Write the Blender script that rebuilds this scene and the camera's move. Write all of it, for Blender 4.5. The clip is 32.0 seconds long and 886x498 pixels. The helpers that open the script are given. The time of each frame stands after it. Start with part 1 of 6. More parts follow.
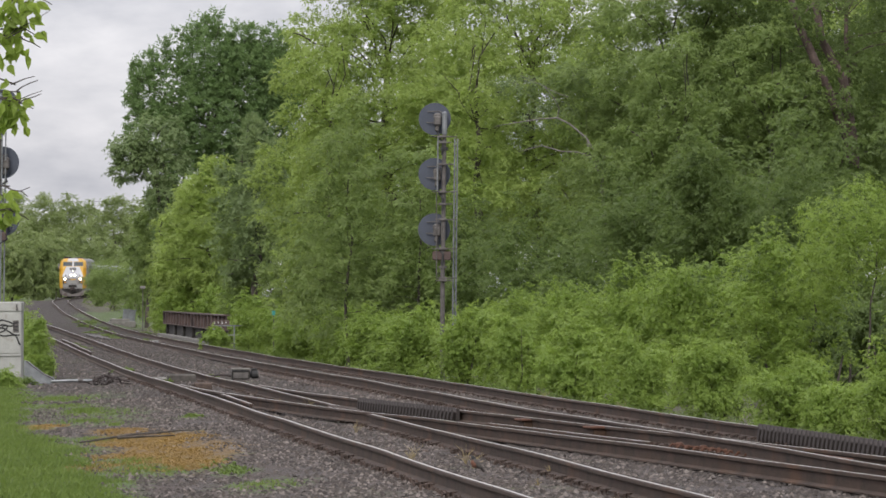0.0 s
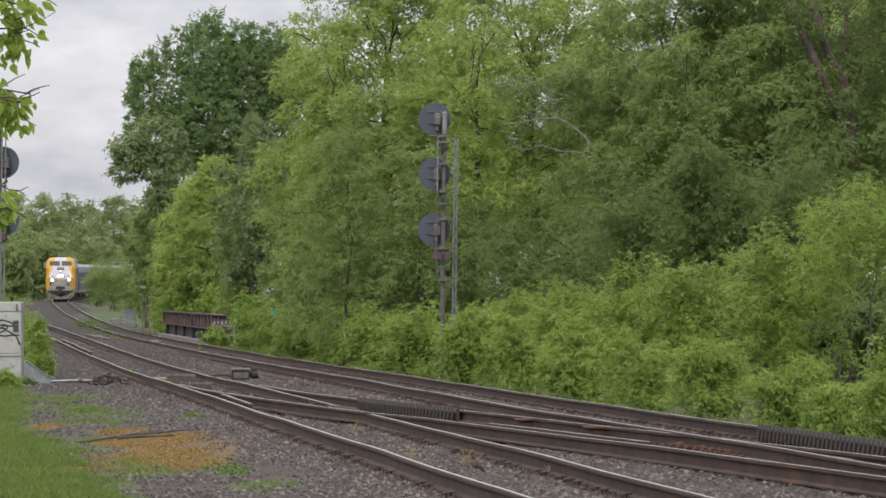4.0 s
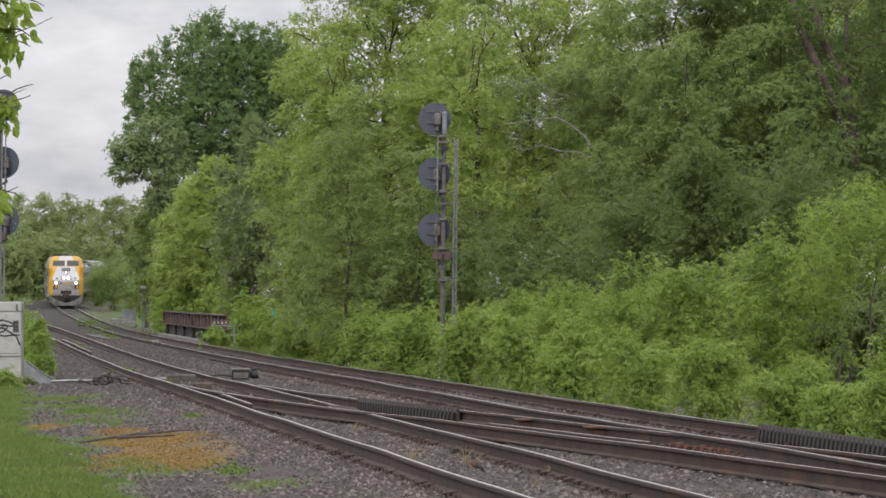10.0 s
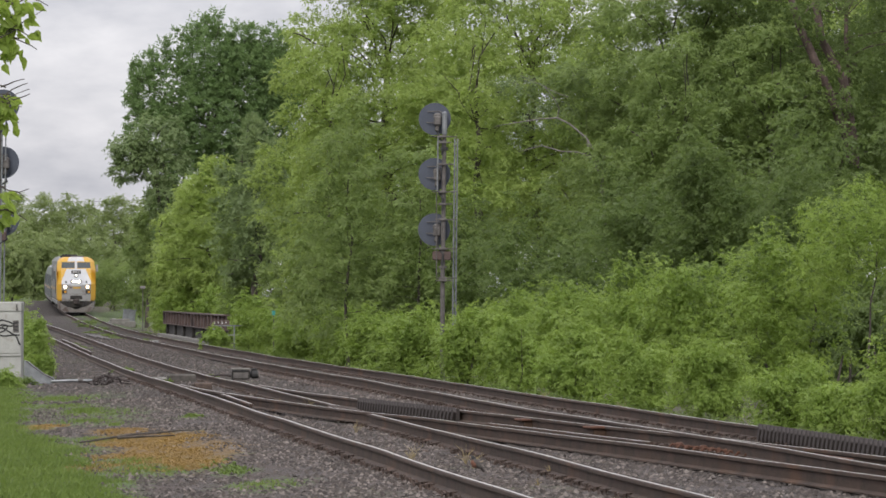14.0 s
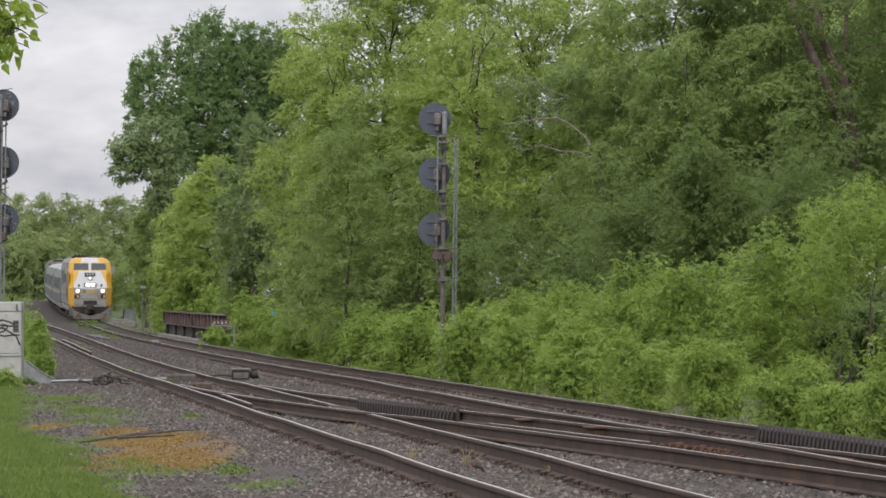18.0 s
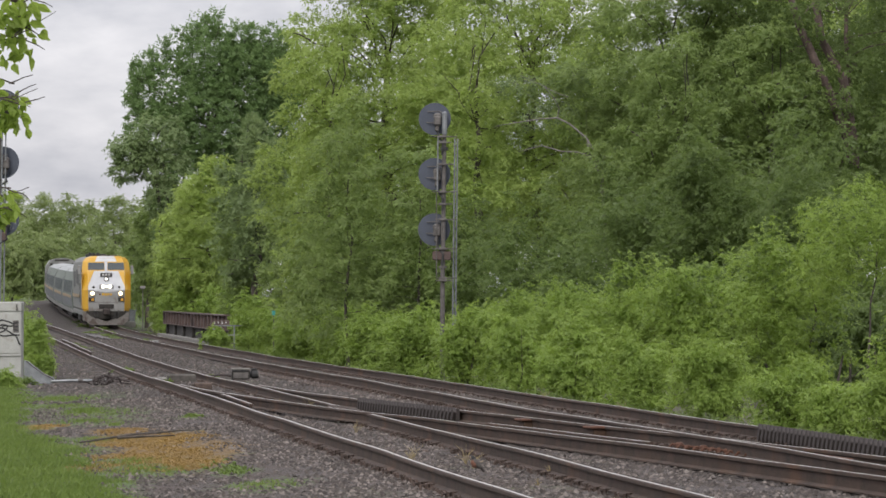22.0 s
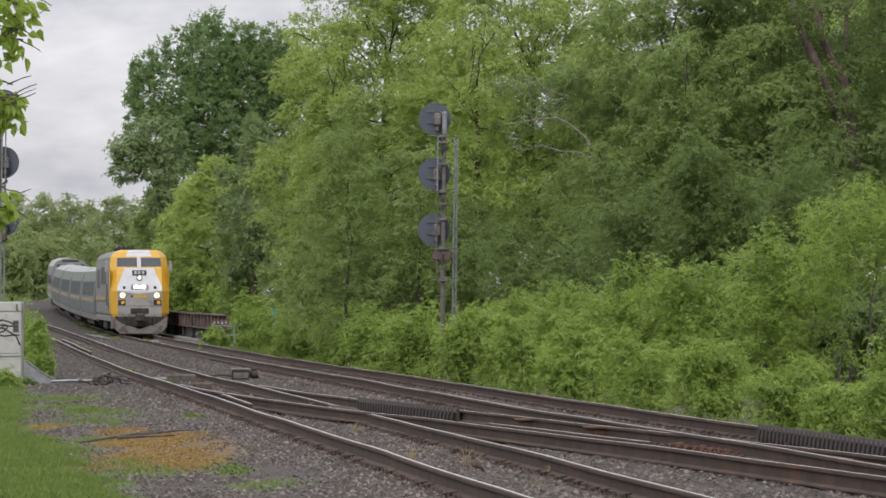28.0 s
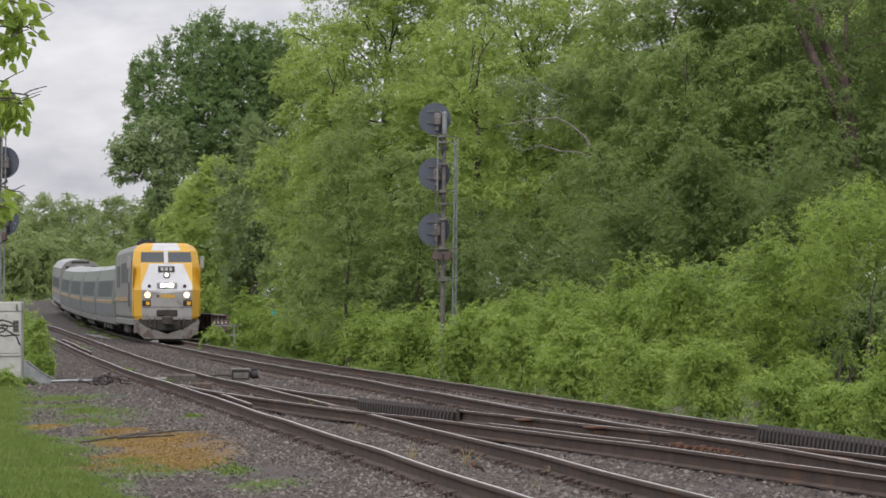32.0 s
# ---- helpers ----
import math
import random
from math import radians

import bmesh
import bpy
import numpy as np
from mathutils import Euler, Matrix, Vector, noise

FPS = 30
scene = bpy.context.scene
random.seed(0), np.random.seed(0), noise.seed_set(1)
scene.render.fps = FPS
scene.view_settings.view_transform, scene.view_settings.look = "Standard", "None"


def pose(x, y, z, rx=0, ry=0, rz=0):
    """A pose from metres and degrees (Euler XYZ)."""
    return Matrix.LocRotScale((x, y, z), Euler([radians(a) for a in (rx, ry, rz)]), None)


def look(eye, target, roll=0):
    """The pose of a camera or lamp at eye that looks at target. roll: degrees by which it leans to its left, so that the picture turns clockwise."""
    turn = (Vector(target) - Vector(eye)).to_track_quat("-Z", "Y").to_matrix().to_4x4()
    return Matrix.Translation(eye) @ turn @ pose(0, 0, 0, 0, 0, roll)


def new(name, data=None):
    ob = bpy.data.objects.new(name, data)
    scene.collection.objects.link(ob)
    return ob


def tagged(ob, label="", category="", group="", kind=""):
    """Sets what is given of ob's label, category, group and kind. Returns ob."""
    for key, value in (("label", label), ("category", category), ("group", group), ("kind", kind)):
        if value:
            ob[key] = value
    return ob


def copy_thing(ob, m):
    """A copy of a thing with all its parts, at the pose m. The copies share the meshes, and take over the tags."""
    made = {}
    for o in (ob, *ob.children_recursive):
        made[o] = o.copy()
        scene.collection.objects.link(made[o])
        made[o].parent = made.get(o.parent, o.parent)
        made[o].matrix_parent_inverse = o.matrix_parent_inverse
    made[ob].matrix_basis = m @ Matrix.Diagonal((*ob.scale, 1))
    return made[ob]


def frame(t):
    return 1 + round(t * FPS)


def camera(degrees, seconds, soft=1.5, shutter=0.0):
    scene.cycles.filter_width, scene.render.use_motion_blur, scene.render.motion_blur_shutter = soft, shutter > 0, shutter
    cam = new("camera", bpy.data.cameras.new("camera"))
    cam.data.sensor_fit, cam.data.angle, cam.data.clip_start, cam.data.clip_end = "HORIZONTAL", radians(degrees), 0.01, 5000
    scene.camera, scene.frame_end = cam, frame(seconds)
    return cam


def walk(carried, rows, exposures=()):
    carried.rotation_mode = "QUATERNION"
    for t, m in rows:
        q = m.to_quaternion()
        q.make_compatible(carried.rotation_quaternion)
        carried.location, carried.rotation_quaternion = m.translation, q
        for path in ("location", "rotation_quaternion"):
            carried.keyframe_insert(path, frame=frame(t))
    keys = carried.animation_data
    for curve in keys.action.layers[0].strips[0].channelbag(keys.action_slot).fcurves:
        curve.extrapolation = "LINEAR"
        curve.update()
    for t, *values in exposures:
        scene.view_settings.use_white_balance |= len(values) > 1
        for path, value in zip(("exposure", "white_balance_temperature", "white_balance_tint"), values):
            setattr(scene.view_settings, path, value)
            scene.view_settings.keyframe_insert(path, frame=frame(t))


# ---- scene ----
# camera on a tripod beside the line, about 1.6 m above the rail heads
EYE_Z = 1.58
cam = camera(12.097, 32.0, soft=1.62)
CAM = Matrix.Translation((0, 0, EYE_Z)) @ pose(0, 0, 0, 90 + 0.6658, 0, 0)
walk(cam, [(0, CAM), (32.0, CAM)], exposures=[(0, 0.1), (32.0, 0.1)])

# ---- daylight: broken overcast, soft high sun ----
SUN_EL, SUN_AZ = radians(52), radians(200)
world = bpy.data.worlds.new("overcast_sky")
scene.world = world
world.use_nodes = True
wn, wl = world.node_tree.nodes, world.node_tree.links
wn.clear()
w_out = wn.new("ShaderNodeOutputWorld")
w_sky = wn.new("ShaderNodeTexSky")
w_sky.sky_type, w_sky.sun_disc = "NISHITA", False
w_sky.sun_elevation, w_sky.sun_rotation = SUN_EL, SUN_AZ
w_bg = wn.new("ShaderNodeBackground")
w_bg.inputs["Strength"].default_value = 0.1
wl.new(w_sky.outputs[0], w_bg.inputs["Color"])
w_tc = wn.new("ShaderNodeTexCoord")
w_map = wn.new("ShaderNodeMapping")
w_map.inputs["Scale"].default_value = (1.0, 1.0, 2.4)
w_map.inputs["Location"].default_value = (0.1, 0.0, 0.35)
wl.new(w_tc.outputs["Generated"], w_map.inputs["Vector"])
w_n = wn.new("ShaderNodeTexNoise")
w_n.inputs["Scale"].default_value, w_n.inputs["Detail"].default_value = 11.0, 7.0
w_n.inputs["Roughness"].default_value = 0.55
wl.new(w_map.outputs[0], w_n.inputs["Vector"])
w_ramp = wn.new("ShaderNodeValToRGB")
w_ramp.color_ramp.elements[0].position, w_ramp.color_ramp.elements[1].position = 0.37, 0.63
w_ramp.color_ramp.elements[0].color = (0.46, 0.47, 0.54, 1)
w_ramp.color_ramp.elements[1].color = (0.99, 0.965, 1.0, 1)
wl.new(w_n.outputs[0], w_ramp.inputs[0])
w_cl = wn.new("ShaderNodeBackground")
w_cl.inputs["Strength"].default_value = 0.98
wl.new(w_ramp.outputs[0], w_cl.inputs["Color"])
# an overcast sky is about three times as bright overhead as at the horizon
w_sep, w_high = wn.new("ShaderNodeSeparateXYZ"), wn.new("ShaderNodeMapRange")
wl.new(w_tc.outputs["Generated"], w_sep.inputs[0])
w_high.inputs[1].default_value, w_high.inputs[2].default_value = 0.05, 1.0
w_high.inputs[3].default_value, w_high.inputs[4].default_value = 0.9, 2.6
wl.new(w_sep.outputs["Z"], w_high.inputs[0])
wl.new(w_high.outputs[0], w_cl.inputs["Strength"])
w_mix = wn.new("ShaderNodeMixShader")
w_mix.inputs[0].default_value = 0.92
wl.new(w_bg.outputs[0], w_mix.inputs[1])
wl.new(w_cl.outputs[0], w_mix.inputs[2])
wl.new(w_mix.outputs[0], w_out.inputs["Surface"])

sun = new("sun", bpy.data.lights.new("sun", "SUN"))
sun.data.energy, sun.data.angle, sun.data.color = 2.0, radians(25), (1.0, 0.96, 0.9)
sun.matrix_world = look((-20, -40, 60), (0, 40, 0))


# ---- materials ----
def nodes_of(name):
    m = bpy.data.materials.new(name)
    m.use_nodes = True
    n = m.node_tree.nodes
    return m, n, m.node_tree.links, n["Principled BSDF"]


def surface(name, dark, light, rough=0.8, scale=8.0, fine=60.0, bump=0.3, metal=0.0, spread=0.5, per_object=0.0, stain=None, stain_scale=1.5, stain_at=0.6):
    """A worn surface: two scales of colour variation, optional stains, and fine relief."""
    m, n, l, p = nodes_of(name)
    tc = n.new("ShaderNodeTexCoord")
    a, b = n.new("ShaderNodeTexNoise"), n.new("ShaderNodeTexNoise")
    a.inputs["Scale"].default_value, a.inputs["Detail"].default_value = scale, 5
    b.inputs["Scale"].default_value, b.inputs["Detail"].default_value = fine, 3
    l.new(tc.outputs["Object"], a.inputs["Vector"])
    l.new(tc.outputs["Object"], b.inputs["Vector"])
    mix = n.new("ShaderNodeMath")
    mix.operation = "ADD"
    half = n.new("ShaderNodeMath")
    half.operation = "MULTIPLY_ADD"
    l.new(b.outputs[0], half.inputs[0])
    half.inputs[1].default_value, half.inputs[2].default_value = 0.6, -0.3
    l.new(a.outputs[0], mix.inputs[0])
    l.new(half.outputs[0], mix.inputs[1])
    ramp = n.new("ShaderNodeValToRGB")
    ramp.color_ramp.elements[0].position, ramp.color_ramp.elements[1].position = 0.5 - spread / 2, 0.5 + spread / 2
    ramp.color_ramp.elements[0].color, ramp.color_ramp.elements[1].color = (*dark, 1), (*light, 1)
    l.new(mix.outputs[0], ramp.inputs[0])
    col = ramp.outputs[0]
    if stain:
        c = n.new("ShaderNodeTexNoise")
        c.inputs["Scale"].default_value, c.inputs["Detail"].default_value = stain_scale, 6
        l.new(tc.outputs["Object"], c.inputs["Vector"])
        r2 = n.new("ShaderNodeValToRGB")
        r2.color_ramp.elements[0].position, r2.color_ramp.elements[1].position = stain_at - 0.06, stain_at + 0.1
        l.new(c.outputs[0], r2.inputs[0])
        mx = n.new("ShaderNodeMix")
        mx.data_type = "RGBA"
        l.new(r2.outputs[0], mx.inputs["Factor"])
        l.new(col, mx.inputs[6])
        mx.inputs[7].default_value = (*stain, 1)
        col = mx.outputs[2]
    if per_object:
        oi = n.new("ShaderNodeObjectInfo")
        hs = n.new("ShaderNodeHueSaturation")
        mr = n.new("ShaderNodeMapRange")
        mr.inputs[3].default_value, mr.inputs[4].default_value = 1 - per_object, 1 + per_object
        l.new(oi.outputs["Random"], mr.inputs[0])
        l.new(mr.outputs[0], hs.inputs["Value"])
        l.new(col, hs.inputs["Color"])
        col = hs.outputs[0]
    l.new(col, p.inputs["Base Color"])
    p.inputs["Roughness"].default_value, p.inputs["Metallic"].default_value = rough, metal
    bp = n.new("ShaderNodeBump")
    bp.inputs["Strength"].default_value, bp.inputs["Distance"].default_value = bump, 0.01
    l.new(mix.outputs[0], bp.inputs["Height"])
    l.new(bp.outputs[0], p.inputs["Normal"])
    return m


def leaf_material(name, dark, light, trans=0.55, rough=0.5):
    """Leaves: each one a shade of its own, light passing through."""
    m, n, l, p = nodes_of(name)
    geo = n.new("ShaderNodeNewGeometry")
    ramp = n.new("ShaderNodeValToRGB")
    ramp.color_ramp.elements[0].color, ramp.color_ramp.elements[1].color = (*dark, 1), (*light, 1)
    tc, big = n.new("ShaderNodeTexCoord"), n.new("ShaderNodeTexNoise")
    big.inputs["Scale"].default_value, big.inputs["Detail"].default_value = 0.55, 3
    l.new(tc.outputs["Object"], big.inputs["Vector"])
    mad = n.new("ShaderNodeMath")
    mad.operation = "MULTIPLY_ADD"
    mad.inputs[1].default_value = 0.3
    l.new(geo.outputs["Random Per Island"], mad.inputs[0])
    sc = n.new("ShaderNodeMath")
    sc.operation = "MULTIPLY_ADD"
    sc.inputs[1].default_value, sc.inputs[2].default_value = 1.5, -0.42
    mid, both = n.new("ShaderNodeTexNoise"), n.new("ShaderNodeMix")
    mid.inputs["Scale"].default_value, mid.inputs["Detail"].default_value = 2.6, 2
    l.new(tc.outputs["Object"], mid.inputs["Vector"])
    both.inputs["Factor"].default_value = 0.5
    l.new(big.outputs[0], both.inputs[2])
    l.new(mid.outputs[0], both.inputs[3])
    l.new(both.outputs[0], sc.inputs[0])
    l.new(sc.outputs[0], mad.inputs[2])
    l.new(mad.outputs[0], ramp.inputs[0])
    l.new(ramp.outputs[0], p.inputs["Base Color"])
    p.inputs["Roughness"].default_value = rough
    p.inputs["Specular IOR Level"].default_value = 0.25
    tr = n.new("ShaderNodeBsdfTranslucent")
    hs = n.new("ShaderNodeHueSaturation")
    hs.inputs["Hue"].default_value, hs.inputs["Saturation"].default_value, hs.inputs["Value"].default_value = 0.495, 1.08, 1.35
    l.new(ramp.outputs[0], hs.inputs["Color"])
    l.new(hs.outputs[0], tr.inputs["Color"])
    mx = n.new("ShaderNodeMixShader")
    mx.inputs[0].default_value = trans
    l.new(p.outputs[0], mx.inputs[1])
    l.new(tr.outputs[0], mx.inputs[2])
    l.new(mx.outputs[0], n["Material Output"].inputs["Surface"])
    return m


def glow(name, colour, strength):
    m, n, l, p = nodes_of(name)
    p.inputs["Base Color"].default_value = (*colour, 1)
    p.inputs["Emission Color"].default_value = (*colour, 1)
    p.inputs["Emission Strength"].default_value = strength
    return m


M_STEEL = surface("worn_rail_head", (0.36, 0.34, 0.325), (0.66, 0.64, 0.62), 0.3, 3, 40, 0.05, 0.9)
M_RAIL = surface("rusty_rail_side", (0.024, 0.0148, 0.0098), (0.068, 0.041, 0.0268), 0.8, 4, 50, 0.4, 0.1, stain=(0.085, 0.043, 0.022), stain_scale=0.8, stain_at=0.62)
M_GUARD = surface("dark_guard_steel", (0.022, 0.018, 0.017), (0.06, 0.046, 0.042), 0.8, 5, 60, 0.4, 0.2)
M_TIE = surface("weathered_timber", (0.028, 0.02, 0.016), (0.09, 0.064, 0.051), 0.9, 6, 45, 0.6, per_object=0.3)
M_RIB = surface("ribbed_guard_steel", (0.022, 0.018, 0.017), (0.055, 0.044, 0.04), 0.8, 5, 60, 0.4, 0.2)
M_PLATE = surface("rusted_plate", (0.034, 0.0235, 0.0185), (0.09, 0.06, 0.047), 0.9, 9, 70, 0.5, per_object=0.25)
M_RUSTY = surface("red_rust_steel", (0.048, 0.021, 0.013), (0.115, 0.051, 0.029), 0.9, 6, 50, 0.5)
M_GALV = surface("galvanised_steel", (0.13, 0.14, 0.145), (0.24, 0.25, 0.26), 0.55, 5, 60, 0.1, 0.5)
M_OLDGALV = surface("dull_grey_steel", (0.06, 0.054, 0.05), (0.15, 0.138, 0.13), 0.7, 7, 60, 0.2, 0.3)
M_DISC = surface("blue_black_disc_paint", (0.035, 0.042, 0.06), (0.055, 0.065, 0.09), 0.6, 3, 40, 0.05)
M_BLACK = surface("black_paint", (0.012, 0.012, 0.012), (0.03, 0.03, 0.03), 0.7, 6, 40, 0.1)
M_CABINET = surface("pale_grey_cabinet_paint", (0.26, 0.26, 0.245), (0.38, 0.38, 0.355), 0.6, 2, 40, 0.05, stain=(0.2, 0.17, 0.14), stain_scale=3, stain_at=0.66)
M_GREYWOOD = surface("grey_weathered_timber", (0.04, 0.035, 0.03), (0.105, 0.095, 0.084), 0.9, 5, 50, 0.5)
M_CONCRETE = surface("weathered_concrete", (0.11, 0.105, 0.095), (0.22, 0.21, 0.19), 0.9, 3, 40, 0.4)
M_GIRDER = surface("brown_girder_paint", (0.05, 0.032, 0.028), (0.11, 0.075, 0.066), 0.8, 2, 30, 0.3, stain=(0.03, 0.02, 0.02), stain_scale=1.2)
M_BARK = surface("grey_brown_bark", (0.032, 0.027, 0.022), (0.1, 0.084, 0.07), 0.95, 4, 25, 0.8)
M_REDBARK = surface("reddish_bark", (0.06, 0.043, 0.038), (0.155, 0.11, 0.099), 0.95, 4, 25, 0.8)
M_PALEBARK = surface("dead_pale_wood", (0.11, 0.1, 0.092), (0.24, 0.225, 0.205), 0.9, 4, 25, 0.6)
M_LEAF = leaf_material("spring_leaf", (0.162, 0.223, 0.059), (0.362, 0.453, 0.139))
M_LEAF_BUSH = leaf_material("bright_bush_leaf", (0.116, 0.18, 0.036), (0.294, 0.394, 0.094), 0.46)
M_LEAF_MID = leaf_material("mid_green_leaf", (0.11, 0.158, 0.049), (0.262, 0.338, 0.118))
# darker copy of the mid-green leaf: the wood's shade is put into its colour
M_LEAF_SHADED = leaf_material("shaded_mid_leaf", (0.07, 0.107, 0.032), (0.18, 0.243, 0.08))
M_LEAF_DARK = leaf_material("dark_maple_leaf", (0.092, 0.152, 0.056), (0.208, 0.295, 0.115), 0.45)
M_LEAF_SILVER = leaf_material("silvery_leaf", (0.108, 0.155, 0.062), (0.225, 0.29, 0.128), 0.4)
# distance haze is put into this leaf colour, paler and greyer
M_LEAF_HAZED = leaf_material("hazed_far_leaf", (0.16, 0.208, 0.082), (0.3, 0.36, 0.155))
M_LEAF_NEAR = leaf_material("near_leaf", (0.14, 0.21, 0.04), (0.32, 0.41, 0.1), 0.55)
M_GRASS = leaf_material("grass_blade", (0.085, 0.13, 0.03), (0.165, 0.225, 0.056), 0.3)
M_DRYGRASS = leaf_material("rusty_dead_grass", (0.155, 0.098, 0.028), (0.29, 0.19, 0.056), 0.2)
M_STRAW = leaf_material("dry_straw", (0.22, 0.175, 0.085), (0.38, 0.315, 0.19), 0.2)


# ---- mesh helpers ----
def to_object(name, bm, mats, parent=None, label=""):
    me = bpy.data.meshes.new(name)
    bmesh.ops.recalc_face_normals(bm, faces=bm.faces)
    bm.to_mesh(me)
    bm.free()
    for m in mats if isinstance(mats, (list, tuple)) else [mats]:
        me.materials.append(m)
    ob = new(name, me)
    if parent is not None:
        ob.parent = parent
    if label:
        ob["label"] = label
    return ob


def part(name, bm, material, parent, label=""):
    return to_object(name, bm, material, parent, label)


def thing(name, label, category, m=None, group="", kind=""):
    ob = new(name)
    ob.empty_display_size = 0.2
    if m is not None:
        ob.matrix_basis = m
    return tagged(ob, label, category, group, kind)


def add_box(bm, lo, hi, bevel=0.0, m=None):
    """An axis-aligned box from corner to corner, with bevelled edges."""
    lo, hi = Vector(lo), Vector(hi)
    mat = Matrix.Translation((lo + hi) / 2) @ Matrix.Diagonal((*(hi - lo), 1))
    if m is not None:
        mat = m @ mat
    r = bmesh.ops.create_cube(bm, size=1, matrix=mat)
    if bevel:
        edges = list({e for v in r["verts"] for e in v.link_edges})
        bmesh.ops.bevel(bm, geom=edges, offset=bevel, segments=1, affect="EDGES", clamp_overlap=True)
    return bm


def box(lo, hi, bevel=0.0, m=None):
    return add_box(bmesh.new(), lo, hi, bevel, m)


def add_tube(bm, pts, radii, sides=8, cap=True):
    """A tapered tube along points."""
    pts = [Vector(p) for p in pts]
    if not hasattr(radii, "__len__"):
        radii = [radii] * len(pts)
    rings = []
    for i, p in enumerate(pts):
        d = (pts[min(i + 1, len(pts) - 1)] - pts[max(i - 1, 0)]).normalized()
        u = d.orthogonal().normalized() if abs(d.z) > 0.95 else d.cross(Vector((0, 0, 1))).normalized()
        v = d.cross(u)
        rings.append([bm.verts.new(p + radii[i] * (math.cos(a) * u + math.sin(a) * v)) for a in (2 * math.pi * k / sides for k in range(sides))])
    for r, s in zip(rings, rings[1:]):
        for k in range(sides):
            bm.faces.new((r[k], r[(k + 1) % sides], s[(k + 1) % sides], s[k]))
    if cap:
        bm.faces.new(rings[0][::-1])
        bm.faces.new(rings[-1])
    return bm


def tube(pts, radii, sides=8):
    return add_tube(bmesh.new(), pts, radii, sides)


def add_disc(bm, c, axis, r, thick, sides=28, r2=None):
    """A round plate about an axis."""
    a = Vector(axis).normalized()
    return add_tube(bm, [Vector(c) - a * thick / 2, Vector(c) + a * thick / 2], [r, r if r2 is None else r2], sides)


def add_prism(bm, poly, y0, y1, index=0):
    """A polygon of (x, z) pushed along y."""
    a = [bm.verts.new((x, y0, z)) for x, z in poly]
    b = [bm.verts.new((x, y1, z)) for x, z in poly]
    n = len(poly)
    fs = [bm.faces.new(a), bm.faces.new(b[::-1])]
    for i in range(n):
        fs.append(bm.faces.new((a[i], b[i], b[(i + 1) % n], a[(i + 1) % n])))
    for f in fs:
        f.material_index = index
    return bm


def quick_mesh(name, verts, quads, material, smooth=False):
    """A mesh from arrays of vertices (n, 3) and quads or triangles (m, k)."""
    me = bpy.data.meshes.new(name)
    k = quads.shape[1]
    me.vertices.add(len(verts))
    me.vertices.foreach_set("co", np.ascontiguousarray(verts, dtype=np.float32).ravel())
    me.loops.add(quads.size)
    me.loops.foreach_set("vertex_index", np.ascontiguousarray(quads, dtype=np.int32).ravel())
    me.polygons.add(len(quads))
    me.polygons.foreach_set("loop_start", np.arange(0, quads.size, k, dtype=np.int32))
    me.polygons.foreach_set("loop_total", np.full(len(quads), k, dtype=np.int32))
    me.update(calc_edges=True)
    me.materials.append(material)
    return me


def glide(knots, col, y):
    """The smooth curve through column col of the knots (first column: the variable)."""
    k = np.array(knots, float)
    kx, ky = k[:, 0], k[:, col]
    w, d = np.diff(kx), np.diff(ky) / np.diff(kx)
    m = np.empty(len(kx))
    m[0], m[-1] = d[0], d[-1]
    m[1:-1] = (d[:-1] * w[1:] + d[1:] * w[:-1]) / (w[1:] + w[:-1])
    y = np.asarray(y, float)
    i = np.clip(np.searchsorted(kx, y) - 1, 0, len(kx) - 2)
    t = (y - kx[i]) / w[i]
    return (2 * t**3 - 3 * t**2 + 1) * ky[i] + (t**3 - 2 * t**2 + t) * w[i] * m[i] + (-2 * t**3 + 3 * t**2) * ky[i + 1] + (t**3 - t**2) * w[i] * m[i + 1]


# ---- the plan: centre lines as (distance, across, rail height) ----
FAR = [(7.2, 9.07, 0.0), (25.3, 6.748, 0.0), (43.3, 4.423, -0.012), (65.0, 1.701, -0.079), (90.2, -1.373, -0.123), (119.1, -4.747, -0.214), (151.6, -8.447, -0.286), (187.7, -12.584, -0.336),
       (234.6, -18.097, -0.285), (288.8, -24.408, 0.016), (361.0, -32.6, 0.837), (442.2, -40.049, 1.458), (523.4, -42.6, 1.951), (613.7, -40.5, 2.2), (722.0, -33.0, 2.4)]
NEAR = [(7.2, 4.5, 0.0), (21.7, 2.788, 0.0), (39.7, 0.652, -0.024), (57.8, -1.49, -0.092), (79.4, -4.021, -0.166), (104.7, -6.936, -0.293), (137.2, -10.76, -0.334), (180.5, -16.067, -0.187),
        (234.6, -22.639, -0.037), (324.9, -34.5, 0.4), (433.2, -46.0, 1.4)]
CROSS = [(22.6, 7.1, 0.0), (25.3, 6.74, 0.0), (37.9, 4.47, -0.01), (46.0, 2.85, -0.03), (56.1, 0.78, -0.07), (65.0, -1.3, -0.09), (74.0, -2.98, -0.13), (83.0, -4.36, -0.17), (90.2, -5.26, -0.21)]


